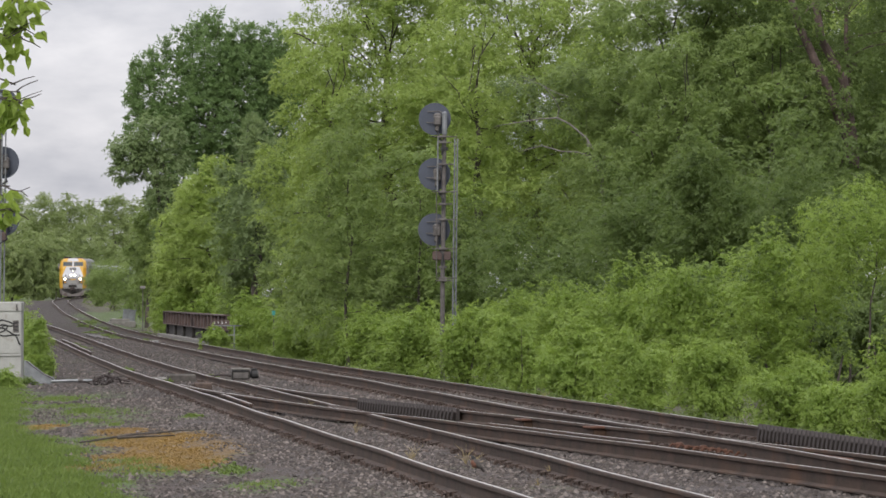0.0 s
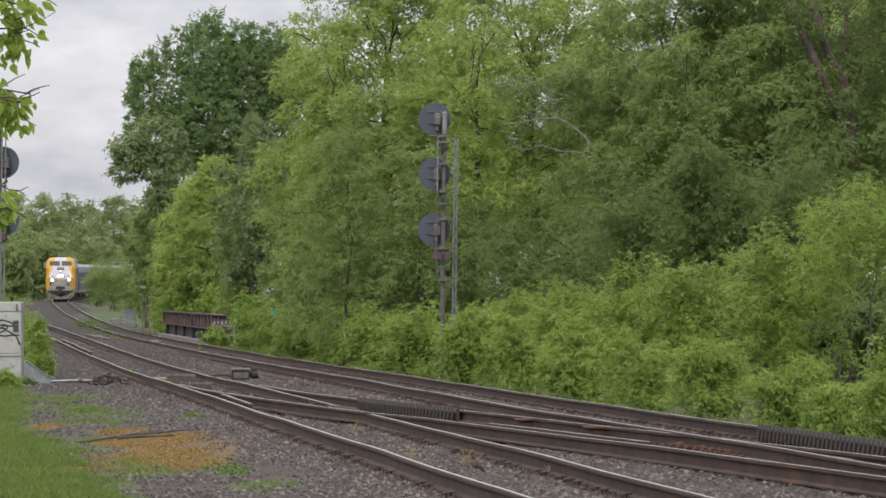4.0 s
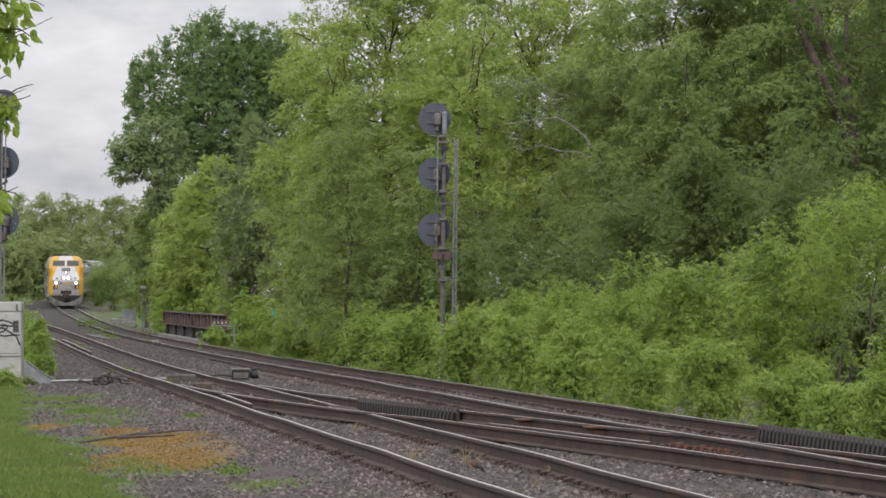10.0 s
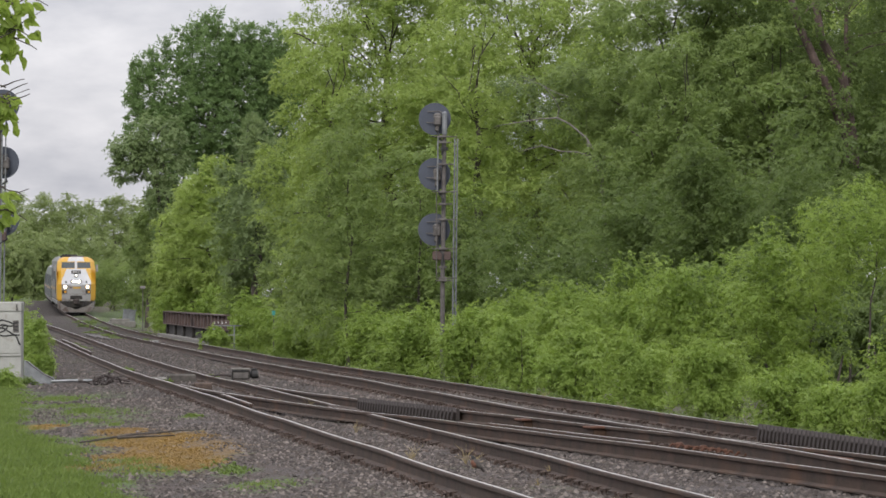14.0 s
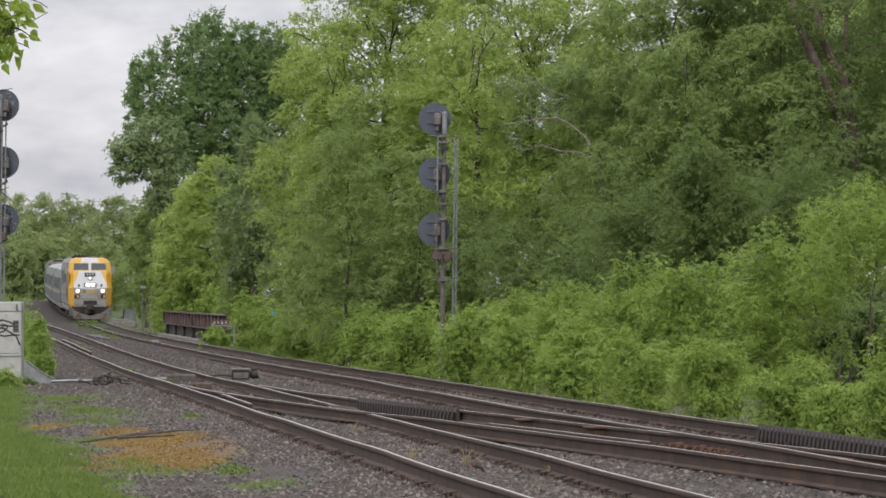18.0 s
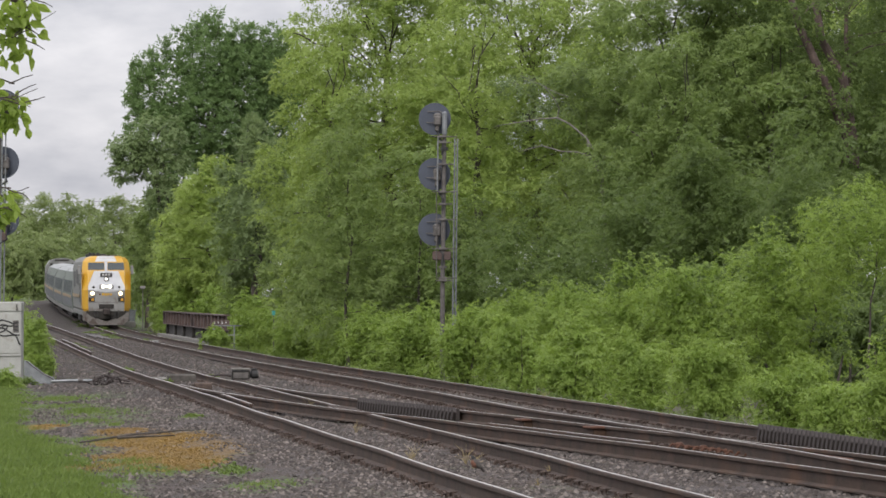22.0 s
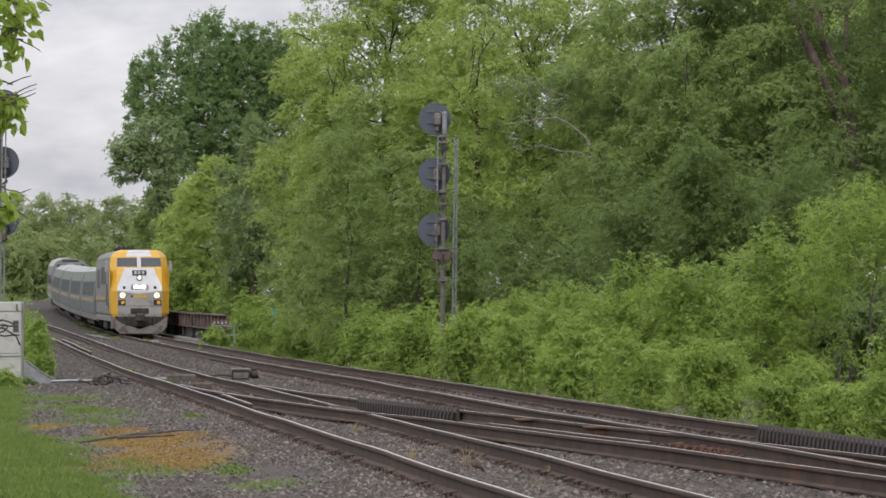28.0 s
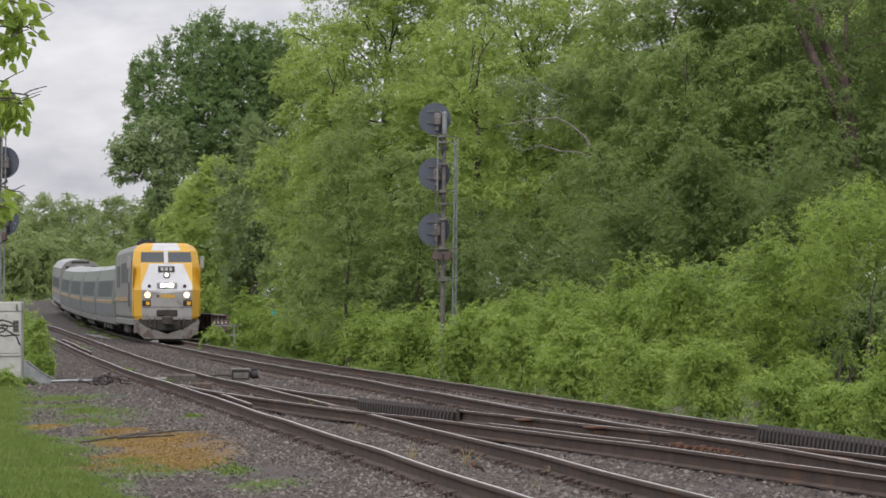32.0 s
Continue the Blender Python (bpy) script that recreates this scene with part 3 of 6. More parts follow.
def shrub(x, y, H, R, material, label, count, seed, per=34, clump_r=0.3, size=0.1, name="shrub", group="bushes beside the track", shell=0.45, n=6, aspect=0.42, depth=0.8):
    """A leafy bush of arching stems, leafy shoots all along them and down to the ground."""
    pr, r = random.Random(seed), np.random.RandomState(seed)
    arcs = []
    for i in range(9 + 3 * n):
        a, rho = i * 2.4 + pr.uniform(-0.5, 0.5), math.sqrt(pr.uniform(0.02, 1.0))
        z = H * (1.04 - 0.42 * rho * rho) * pr.uniform(0.8, 1.06)
        if i % 3 == 2:
            z *= pr.uniform(0.2, 0.65)
        x0, y0 = pr.uniform(-0.25, 0.25) * R, pr.uniform(-0.25, 0.25) * R * depth
        tip = (math.cos(a) * R * rho, math.sin(a) * R * rho * depth, z)
        arcs.append(((x0, y0, 0.0), (x0 + 0.3 * tip[0], y0 + 0.3 * tip[1], z * 0.85), tip))
    arcs_np = np.array(arcs)
    u = (0.2 + 0.8 * r.rand(count, 1) ** 0.65)
    q = arcs_np[r.randint(0, len(arcs), count)]
    c = q[:, 0] * (1 - u) ** 2 + q[:, 1] * 2 * u * (1 - u) + q[:, 2] * u**2
    c = c + r.randn(count, 3) * np.array([0.13 * R, 0.13 * R * depth, 0.06 * H])
    c[:, 2] = np.maximum(c[:, 2], 0.04 * H)
    d = c - np.array([0, 0, H * 0.3])
    d = d / np.linalg.norm(d, axis=1, keepdims=True)
    cr = clump_r * (0.6 + 0.8 * r.rand(count, 1))
    ob = thing(name, label, "bush", pose(x, y, float(ground_z(x, y)) - 0.05), group)
    fo = new("leafage", sprigs("leafage", c, d, cr, per, size, aspect, r, material, 0.35, 0.6))
    fo.parent = ob
    fo["kind"] = "stuff"
    if name == "shrub" and y < 115 and H > 1:
        SWAYING.append((fo, H, seed))
    for a, b, tip in arcs[:4]:
        bm = bmesh.new()
        limb(bm, a, [0.2 * p + 0.35 * o + 0.45 * w for p, o, w in zip(a, b, tip)], 0.02 * R + 0.004, 0.006 * R + 0.002, pr, 0.1, 5, 3)
        part("stem", bm, M_BARK, ob)
    return ob


# ---- woods beyond the main line ----
def grow(kind, x, y, H, R, mat, label, count, seed, **k):
    pr = random.Random(seed)
    return tree(x, y, H, auto_lobes(H, R, pr, k.pop("n", 10), k.pop("low", 0.26)), mat, label, count, seed=seed, name=kind, **k)


grow("tree", -2.1, 155.2, 16.2, 4.7, M_LEAF, "tall yellow-green ash tree in fresh leaf", 3000, 21, n=16, per=45, size=0.14, clump_r=0.42)
grow("tree", 3.2, 148.0, 16.0, 4.9, M_LEAF, "tall yellow-green ash tree beside the signal", 3000, 22, n=15, per=45, size=0.14, clump_r=0.42)
SNAG_Y = 130.3
SNAG_CROWN = [(-1.5, 0.5, 8.6, 0.8, 0.4, 0.5), (-2.1, 0.6, 8.0, 0.7, 0.4, 0.3), (-0.9, 0.6, 9.3, 0.7, 0.4, 0.4), (-2.6, 0.6, 9.0, 0.6, 0.4, 0.3)]
snag = tree(5.0, SNAG_Y, 9.4, SNAG_CROWN, M_LEAF_SILVER, "half-dead grey tree with bare pale limbs", 150, per=30, clump_r=0.3, size=0.08, seed=39, trunk_r=0.03, name="dying_tree", bark=M_PALEBARK, twigs=30)
for pts, radii in (([(0.25, 0, 0), (0.1, 0, 3.6), (-0.05, 0, 6.15), (-0.42, 0, 6.75), (-0.5, 0.0, 7.3), (-1.08, 0, 7.78), (-1.44, 0, 7.95)], [0.12, 0.1, 0.085, 0.075, 0.06, 0.05, 0.045]),
                   ([(-0.5, 0, 7.25), (-0.3, -0.05, 6.95), (0.1, -0.05, 6.68)], [0.06, 0.055, 0.02]),
                   ([(-1.44, 0, 7.95), (-1.92, -0.05, 7.92), (-2.7, -0.05, 7.8), (-3.45, 0, 7.68)], [0.04, 0.035, 0.026, 0.01]),
                   ([(-1.44, 0, 7.95), (-1.38, 0, 8.25), (-1.5, 0, 8.5), (-1.85, 0, 8.94), (-2.66, 0, 9.3)], [0.03, 0.028, 0.024, 0.02, 0.008]),
                   ([(-1.85, 0, 8.94), (-1.5, 0, 8.75), (-1.1, 0, 8.6)], [0.02, 0.022, 0.026]),
                   ([(-0.42, 0, 6.75), (-0.8, -0.05, 6.88), (-1.3, -0.05, 6.9), (-1.92, -0.05, 7.08), (-2.65, 0, 6.9)], [0.05, 0.045, 0.04, 0.03, 0.012])):
    part("dead_limb", tube(pts, [0.62 * q for q in radii], 7), M_PALEBARK, snag)
grow("tree", 7.4, 131.8, 14.0, 4.4, M_LEAF_MID, "broad mid-green tree with dark gaps in its crown", 2700, 23, n=15, per=45, size=0.13, clump_r=0.4)
pr = random.Random(24)
POPLAR = [(0.7, -2.3, 4.6, 1.5, 0.8, 1.1), (-1.2, -2.5, 6.2, 1.0, 0.6, 0.6), (0.9, -2.3, 7.9, 0.9, 0.6, 0.5), (-0.1, -2.5, 9.4, 0.6, 0.5, 0.35), (-2.2, -2.4, 9.6, 0.8, 0.5, 0.5)] + [(a, b + 1.3, c, d, e, f) for a, b, c, d, e, f in auto_lobes(17.0, 5.6, pr, 14, 0.3)]
poplar = tree(12.4, 128.2, 17.0, POPLAR, M_LEAF_SHADED, "tall poplar with two leaning reddish trunks", 2200, per=45, clump_r=0.45, size=0.14, seed=24, trunk_r=0.16, bark=M_REDBARK)
part("fork_limb", tube([(0.1, -1.4, 0), (0.05, -1.5, 4.5), (0.0, -1.6, 7.0), (-0.3, -1.7, 9.0), (-0.95, -1.6, 10.2), (-1.3, -1.2, 13.0)], [0.27, 0.24, 0.2, 0.15, 0.13, 0.08], 9), M_REDBARK, poplar)
part("fork_limb", tube([(0.02, -1.6, 6.7), (-0.75, -1.9, 8.6), (-1.65, -1.9, 10.6), (-2.3, -1.4, 13.0)], [0.17, 0.14, 0.12, 0.07], 9), M_REDBARK, poplar)
grow("tree", 7.0, 124.6, 10.4, 2.2, M_LEAF_MID, "leafy young elder in front of the broad tree", 800, 43, n=8, low=0.3, per=40, size=0.13, clump_r=0.4)
grow("tree", 9.9, 125.5, 11.0, 2.6, M_LEAF_MID, "leafy mid-green elder filling the gap in the wood", 900, 38, n=8, low=0.3, per=40, size=0.13, clump_r=0.4)
grow("tree", 17.2, 140.8, 17.5, 5.5, M_LEAF_SHADED, "tall leafy tree at the wood's edge", 1700, 25, per=40, size=0.19, clump_r=0.6)
for i, (x, y, H, R) in enumerate(((-6.0, 238, 13.6, 4.2), (0.5, 191.3, 12.5, 4.5), (7.5, 180.5, 12.5, 5.0), (14.8, 176.9, 17.5, 5.6), (21, 180.5, 18, 5.4))):
    grow("tree", x, y, H, R, M_LEAF, "yellow-green tree deep in the wood", 800 if x > 10 else 300, 40 + i, per=30, size=0.34, clump_r=0.9)

grow("tree", -2.9, 129, 8.6, 2.3, M_LEAF_MID, "young mid-green ash behind the bushes", 420, 28, trunk_r=0.06, n=9, low=0.15, per=40, size=0.13, clump_r=0.38)
grow("tree", -0.7, 127, 7.4, 2.0, M_LEAF_MID, "young mid-green ash behind the signal", 360, 29, trunk_r=0.06, n=8, low=0.15, per=40, size=0.13, clump_r=0.38)
grow("tree", 1.1, 140.5, 12.6, 1.8, M_LEAF, "slender bright ash rising behind the signal", 400, 26, n=9, low=0.35, per=40, size=0.14, clump_r=0.4)
grow("tree", -3.95, 150, 12.8, 1.9, M_LEAF, "slender yellow-green young ash", 420, 27, n=9, per=40, size=0.14, clump_r=0.4)

# the dark maple that stands above the rest, and its paler neighbours
DARK = [(0.0, 0, 17.2, 1.9, 2.4, 2.4), (-2.6, 0.3, 15.0, 2.4, 2.6, 2.4), (2.6, 0.4, 15.8, 2.4, 2.6, 2.6), (4.0, 0, 13.2, 2.0, 2.4, 3.0), (-3.0, 0, 12.6, 2.2, 2.6, 2.4), (0.5, -1.4, 13.6, 3.0, 2.4, 2.8), (1.4, 0, 11.6, 2.8, 2.4, 2.4),
        (4.5, 0, 15.3, 1.5, 2.0, 2.6), (2.6, 0, 17.4, 1.6, 2.0, 1.2), (4.1, 0, 16.9, 1.3, 1.8, 1.4), (1.0, -0.8, 16.4, 1.8, 1.6, 1.8), (-1.2, 0, 9.6, 2.6, 2.8, 2.6), (3.2, 0, 9.8, 3.0, 2.8, 2.8), (0, 0, 6.6, 3.4, 3.0, 2.4)]
# upright plumes along its uneven top
for i, (x, z) in enumerate(((-5.0, 13.6), (-5.0, 15.0), (-4.6, 16.0), (-3.8, 16.7), (-2.9, 17.5), (-2.0, 18.0), (-1.1, 18.5), (-0.6, 19.2), (0.1, 19.6), (0.7, 19.1), (1.2, 18.0), (1.9, 18.5), (2.6, 18.6), (3.3, 18.2), (4.0, 18.5), (4.7, 18.2), (5.3, 17.6), (5.7, 16.4), (5.7, 15.0))):
    DARK.append((x, 0.6 * math.sin(i * 1.9), z + 0.4, 0.38, 0.5, 1.05))
tree(-15.2, 270.7, 20.5, DARK, M_LEAF_DARK, "tall dark green maple above the other trees", 4000, per=34, clump_r=0.36, size=0.24, seed=31, trunk_r=0.36, flat=1.7, droop=-1.2, aspect=0.42)
SILVER = [(0.6, 0, 14.0, 1.8, 1.8, 1.4), (-1.0, 0, 12.6, 1.6, 1.8, 1.1), (1.0, 0, 11.6, 1.8, 1.8, 1.5), (-1.6, 0, 11.4, 1.3, 1.5, 0.7), (1.2, 0, 9.4, 1.4, 1.8, 1.2), (1.4, 0, 7.4, 1.2, 1.5, 1.6), (1.5, 0, 5.4, 1.2, 1.5, 1.6), (1.4, 0, 3.2, 1.1, 1.4, 1.6), (-1.6, 0.4, 13.2, 1.2, 1.2, 1.0)]
tree(-16.9, 261.0, 14.2, [(0.9 * q[0] - 1.4, *(0.9 * a for a in q[1:])) for q in SILVER], M_LEAF_SILVER, "grey-green tree with loose drooping branches", 620, per=34, clump_r=0.42, size=0.22, seed=32, lean=(-1.0, 0))
grow("tree", -9.5, 212.2, 11.7, 2.3, M_LEAF_SILVER, "pale grey-green young tree", 520, 33, n=14, size=0.2, clump_r=0.36, flat=1.9, droop=-1.2)
grow("tree", -18.4, 277, 10.4, 2.2, M_LEAF_MID, "mid-green tree at the edge of the wood", 600, 36, size=0.2, clump_r=0.45)
grow("tree", -20.2, 285, 8.4, 1.4, M_LEAF_MID, "young green tree at the bend", 360, 37, size=0.18, clump_r=0.38, low=0.35)
grow("tree", -13.2, 238.2, 10.5, 3.0, M_LEAF, "rounded green tree below the maple", 800, 34, size=0.19, clump_r=0.45)
grow("tree", -15.2, 252, 9.4, 2.4, M_LEAF, "bright green tree at the bend", 600, 35, size=0.19, clump_r=0.45)

for i, (x, y, H, R) in enumerate(((-9.6, 215, 8.0, 2.7), (-13.0, 246, 6.6, 2.2), (-14.9, 256, 5.6, 1.6), (-6.0, 173.3, 6.8, 2.4), (-3.2, 144.4, 5.2, 2.2), (-1.2, 133.6, 4.4, 1.9), (-16.9, 259.0, 5.4, 1.6), (-4.6, 158.8, 5.5, 2.2))):
    shrub(x, y, H, R, M_LEAF_MID if i < 6 else M_LEAF, "large rounded green bush behind the track", 640, 60 + i, per=40, clump_r=0.4, size=0.16, n=9)

for i, (x, y, H, R) in enumerate(((-14.3, 238, 3.4, 1.3), (-12.5, 229, 3.2, 1.3), (-11.0, 219, 3.2, 1.3), (-16.1, 246, 2.8, 1.0), (-9.4, 205, 3.0, 1.2))):
    shrub(x, y, H, R, M_LEAF_BUSH, "bright green bush at the edge of the bridge", 200, 230 + i, per=30, clump_r=0.34, size=0.18, n=7)

# bushes along the line, near row low, next row taller, darker growth behind
for i, (x, y, H, R) in enumerate(((6.5, 59.6, 1.55, 0.75), (6.05, 63.2, 0.85, 0.6), (5.4, 64.6, 1.2, 0.75), (4.5, 69.5, 1.5, 0.85), (3.5, 74.9, 1.6, 0.95), (2.6, 81.6, 1.7, 0.95), (1.6, 89.3, 2.0, 1.1), (0.5, 97.5, 2.0, 1.1), (-0.8, 110.1, 2.0, 1.2),
                                 (-2.0, 122.7, 2.0, 1.2), (-3.3, 135.4, 2.2, 1.3), (-4.9, 148.0, 2.0, 1.2), (-6.3, 160.6, 2.0, 1.2), (-7.9, 173.3, 1.8, 1.1))):
    shrub(x, y, H, R, M_LEAF_BUSH, "low bright green bush at the ballast's edge", (440 if y < 75 else 340) if y < 100 else 430, 80 + i, per=40, size=0.058 if y < 75 else 0.07 if y < 92 else 0.085, clump_r=0.19 if y < 90 else 0.24, aspect=0.45)
for i, (x, y, H, R) in enumerate(((9.2, 72.2, 4.7, 1.7), (6.6, 81.2, 3.5, 1.5), (5.2, 84.8, 3.1, 1.4), (4.1, 90.2, 2.9, 1.3), (3.1, 96.6, 2.7, 1.3), (2.0, 104.7, 2.5, 1.3), (10.5, 65.9, 3.2, 1.3))):
    shrub(x, y, H, R, M_LEAF_BUSH, "tall arching bright green bush beside the track", 620, 100 + i, per=40, size=0.078, clump_r=0.23, n=9, aspect=0.45)
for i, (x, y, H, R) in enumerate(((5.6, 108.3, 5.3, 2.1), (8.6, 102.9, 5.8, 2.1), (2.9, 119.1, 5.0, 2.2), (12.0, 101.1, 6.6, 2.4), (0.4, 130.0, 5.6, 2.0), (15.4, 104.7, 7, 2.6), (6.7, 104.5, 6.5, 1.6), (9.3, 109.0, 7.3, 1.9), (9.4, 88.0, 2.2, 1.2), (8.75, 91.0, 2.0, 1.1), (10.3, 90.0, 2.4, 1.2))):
    shrub(x, y, H, R, M_LEAF_SHADED, "mid-green box elder in the shade of the wood", 760, 120 + i, per=40, size=0.115, clump_r=0.32, n=10)

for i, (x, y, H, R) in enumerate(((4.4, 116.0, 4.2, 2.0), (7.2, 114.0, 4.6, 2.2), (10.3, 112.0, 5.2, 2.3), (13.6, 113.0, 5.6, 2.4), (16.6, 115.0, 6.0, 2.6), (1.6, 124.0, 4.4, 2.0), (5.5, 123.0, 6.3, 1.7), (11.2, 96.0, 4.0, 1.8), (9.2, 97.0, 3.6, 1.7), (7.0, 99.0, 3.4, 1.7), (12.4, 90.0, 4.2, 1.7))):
    shrub(x, y, H, R, M_LEAF_SHADED, "dark green undergrowth in the shade of the wood", 340, 260 + i, per=35, size=0.14, clump_r=0.36, n=8, group="undergrowth")
tree(8.0, 79.0, 4.3, [(-0.5, -0.3, 3.7, 0.8, 0.7, 0.45), (0.5, 0, 3.5, 0.8, 0.7, 0.5), (-0.2, -0.4, 3.0, 0.9, 0.6, 0.4), (1.0, 0.2, 2.9, 0.6, 0.6, 0.4), (-1.0, 0.1, 2.7, 0.5, 0.5, 0.5), (0.0, 0, 4.1, 0.5, 0.5, 0.35)],
     M_LEAF_BUSH, "young box elder with bare thin grey stems below", 420, per=40, clump_r=0.23, size=0.08, seed=131, trunk_r=0.032, aspect=0.33, lean=(0.2, 0))
for i, (x, y, h) in enumerate(((7.55, 80.6, 1.1), (7.95, 82.2, 1.3), (8.4, 81.2, 1.3))):
    ob = thing("sapling", "thin bare grey sapling stem in the shade", "sapling", pose(x, y, float(ground_z(x, y)) - 0.05), "saplings in the gap")
    part("stem", tube([(0, 0, 0), (0.05, 0, h * 0.5), (0.16 - 0.1 * i, 0, h)], [0.035, 0.028, 0.018], 7), M_BARK, ob)
    part("branch", tube([(0.04, 0, h * 0.45), (0.25, -0.1, h * 0.62), (0.4, -0.1, h * 0.66)], [0.01, 0.008, 0.005], 5), M_BARK, ob)

def verge_weeds():
    """Low nettles and grass between the ballast and the bushes."""
    r = np.random.RandomState(23)
    n = 2000
    y = 50 + 130 * r.rand(n) ** 1.2
    x = glide(FAR, 1, y) + 2.05 + 1.7 * r.rand(n) + 0.3 * np.sin(y * 0.7)
    c = np.stack([x, y, ground_z(x, y) + 0.02 + 0.14 * r.rand(n) ** 2], -1)
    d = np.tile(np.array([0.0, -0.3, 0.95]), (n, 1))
    me = sprigs("verge_weeds", c, d, 0.08 + 0.12 * r.rand(n, 1), 25, 0.055, 0.4, r, M_LEAF_SHADED, 0.2, 0.7)
    tagged(new("verge_weeds", me), "low green weeds at the foot of the bushes", "weeds", kind="stuff")


verge_weeds()

# growth at the bend and the far woods
for i, (x, y, H, R) in enumerate(((-33.3, 405.0, 4.0, 1.6), (-35.0, 425.0, 4.1, 1.4), (-36.6, 446.0, 4.2, 1.4), (-28.9, 366.0, 4.6, 1.9), (-26.6, 356.0, 4.5, 1.9), (-23.6, 330, 4.0, 1.8), (-20.9, 308, 4.4, 1.7), (-18.3, 290, 4.4, 1.6), (-26.0, 388.0, 6.5, 3.0), (-21.5, 342.9, 6.5, 2.6), (-31.0, 433.2, 7.5, 3.5), (-24.5, 424.1, 9, 3.5))):
    shrub(x, y, H, R, M_LEAF_MID, "green bush on the inside of the bend", 320, 140 + i, size=0.17, clump_r=0.36, per=25)
for i in range(9):
    px = -50 + 42 * i
    y = 671 + 32 * (i % 3)
    grow("tree", (px - 784) * y / 7400, y, 19.6 + 0.9 * math.sin(i * 1.7) - (0.9 * max(0, i - 2) if i < 6 else 1.5), 5.0, M_LEAF_HAZED, "distant green tree beyond the bend, leaf colour paled for haze", 1000, 160 + i, per=25, size=0.3, clump_r=0.6, group="far woods", twigs=4)
for i, (px, y, H, R) in enumerate(((30, 560, 5, 4), (75, 590, 5, 4), (110, 600, 5, 4), (-20, 520, 5, 4), (15, 472.9, 8.5, 3.5), (-40, 451.2, 9, 4), (60, 523.4, 8.5, 3.5), (98, 577.6, 9, 3.5), (140, 613.7, 9.5, 3.5), (185, 631.7, 10, 4))):
    shrub((px - 784) * y / 7400, y, H, R, M_LEAF_HAZED, "green thicket beyond the bend, leaf colour paled for haze", 420, 180 + i, size=0.4, clump_r=0.6, per=25, name="thicket")
for i, (x, y, H, R) in enumerate(((-10.72, 110.5, 1.8, 0.32), (-10.55, 109.2, 1.25, 0.28), (-10.35, 108.2, 0.7, 0.28), (-11.6, 113.5, 2.1, 0.7), (-12.7, 130.0, 1.5, 0.5), (-15.2, 151.6, 1.7, 0.7), (-19, 180.5, 2.4, 1.2), (-21.6, 202.1, 2.0, 1.0), (-28, 252.7, 2.6, 1.4), (-10.15, 96.5, 0.4, 0.4))):
    shrub(x, y, H, R, M_LEAF_BUSH, "bright green weedy bush beside the equipment case", 190, 200 + i, per=38, size=0.085, clump_r=0.16, aspect=0.3, group="bushes beside the siding")


# ---- locomotive and coaches ----
M_SILVER = surface("silver_grey_coach_paint", (0.14, 0.142, 0.134), (0.2, 0.202, 0.193), 0.6, 1.2, 30, 0.03, 0.05)
M_WHITE = surface("white_nose_paint", (0.35, 0.355, 0.37), (0.45, 0.455, 0.47), 0.4, 1.5, 30, 0.02)
M_GREYNOSE = surface("pale_grey_nose_paint", (0.19, 0.187, 0.184), (0.27, 0.265, 0.26), 0.45, 1.5, 30, 0.03, stain=(0.15, 0.125, 0.105), stain_scale=2.5, stain_at=0.6)
M_YELLOW = surface("golden_yellow_paint", (0.42, 0.235, 0.02), (0.5, 0.29, 0.03), 0.42, 1.5, 30, 0.02)
M_BLUE = surface("slate_blue_paint", (0.1, 0.106, 0.112), (0.145, 0.152, 0.158), 0.7, 1.5, 30, 0.02)
M_COACH = surface("grey_green_coach_side", (0.105, 0.122, 0.106), (0.15, 0.168, 0.148), 0.65, 1.0, 25, 0.03, 0.05)
# sooty train parts, and the shadow painted below the bridge girder
M_UNDER = surface("soot_and_shadow_black", (0.012, 0.011, 0.01), (0.04, 0.035, 0.03), 0.85, 4, 40, 0.3)
M_PLOW = surface("dirty_pale_plow", (0.1, 0.09, 0.083), (0.19, 0.175, 0.165), 0.6, 2.5, 30, 0.1, stain=(0.065, 0.048, 0.04), stain_scale=2.6, stain_at=0.52)
M_ROOF = surface("pale_coach_roof", (0.19, 0.2, 0.195), (0.27, 0.28, 0.275), 0.5, 1, 20, 0.05)
M_STRIPE = surface("dull_ochre_stripe", (0.2, 0.125, 0.05), (0.28, 0.18, 0.075), 0.5, 1.5, 30, 0.02)
M_PANE = surface("dark_train_glass", (0.03, 0.037, 0.04), (0.05, 0.06, 0.065), 0.22, 1, 10, 0.0)
M_BAND = surface("tinted_coach_window", (0.035, 0.042, 0.042), (0.06, 0.07, 0.07), 0.6, 0.8, 10, 0.0)
M_GRILLE = surface("dark_louvre_paint", (0.045, 0.046, 0.045), (0.075, 0.076, 0.074), 0.7, 6, 40, 0.3)
for m in (M_SILVER, M_BLUE, M_COACH, M_BAND):
    m.node_tree.nodes["Principled BSDF"].inputs["Specular IOR Level"].default_value = 0.2
M_AMBER = surface("amber_marker", (0.55, 0.25, 0.02), (0.65, 0.33, 0.04), 0.3, 4, 20, 0.0)
M_LAMP = glow("headlamp_glow", (1.0, 0.93, 0.8), 5)
# overbright disc in front of each lens, its spread imitating lamp bloom
M_BLOOM = glow("lamp_bloom", (1.0, 0.9, 0.72), 300)
# self-lit panel imitating the merged glow of the twin headlights
M_GLOW_PANEL = glow("headlight_glow_panel", (1.0, 0.93, 0.82), 0.85)
M_DITCH = glow("ditch_light_glow", (1.0, 0.9, 0.7), 6)
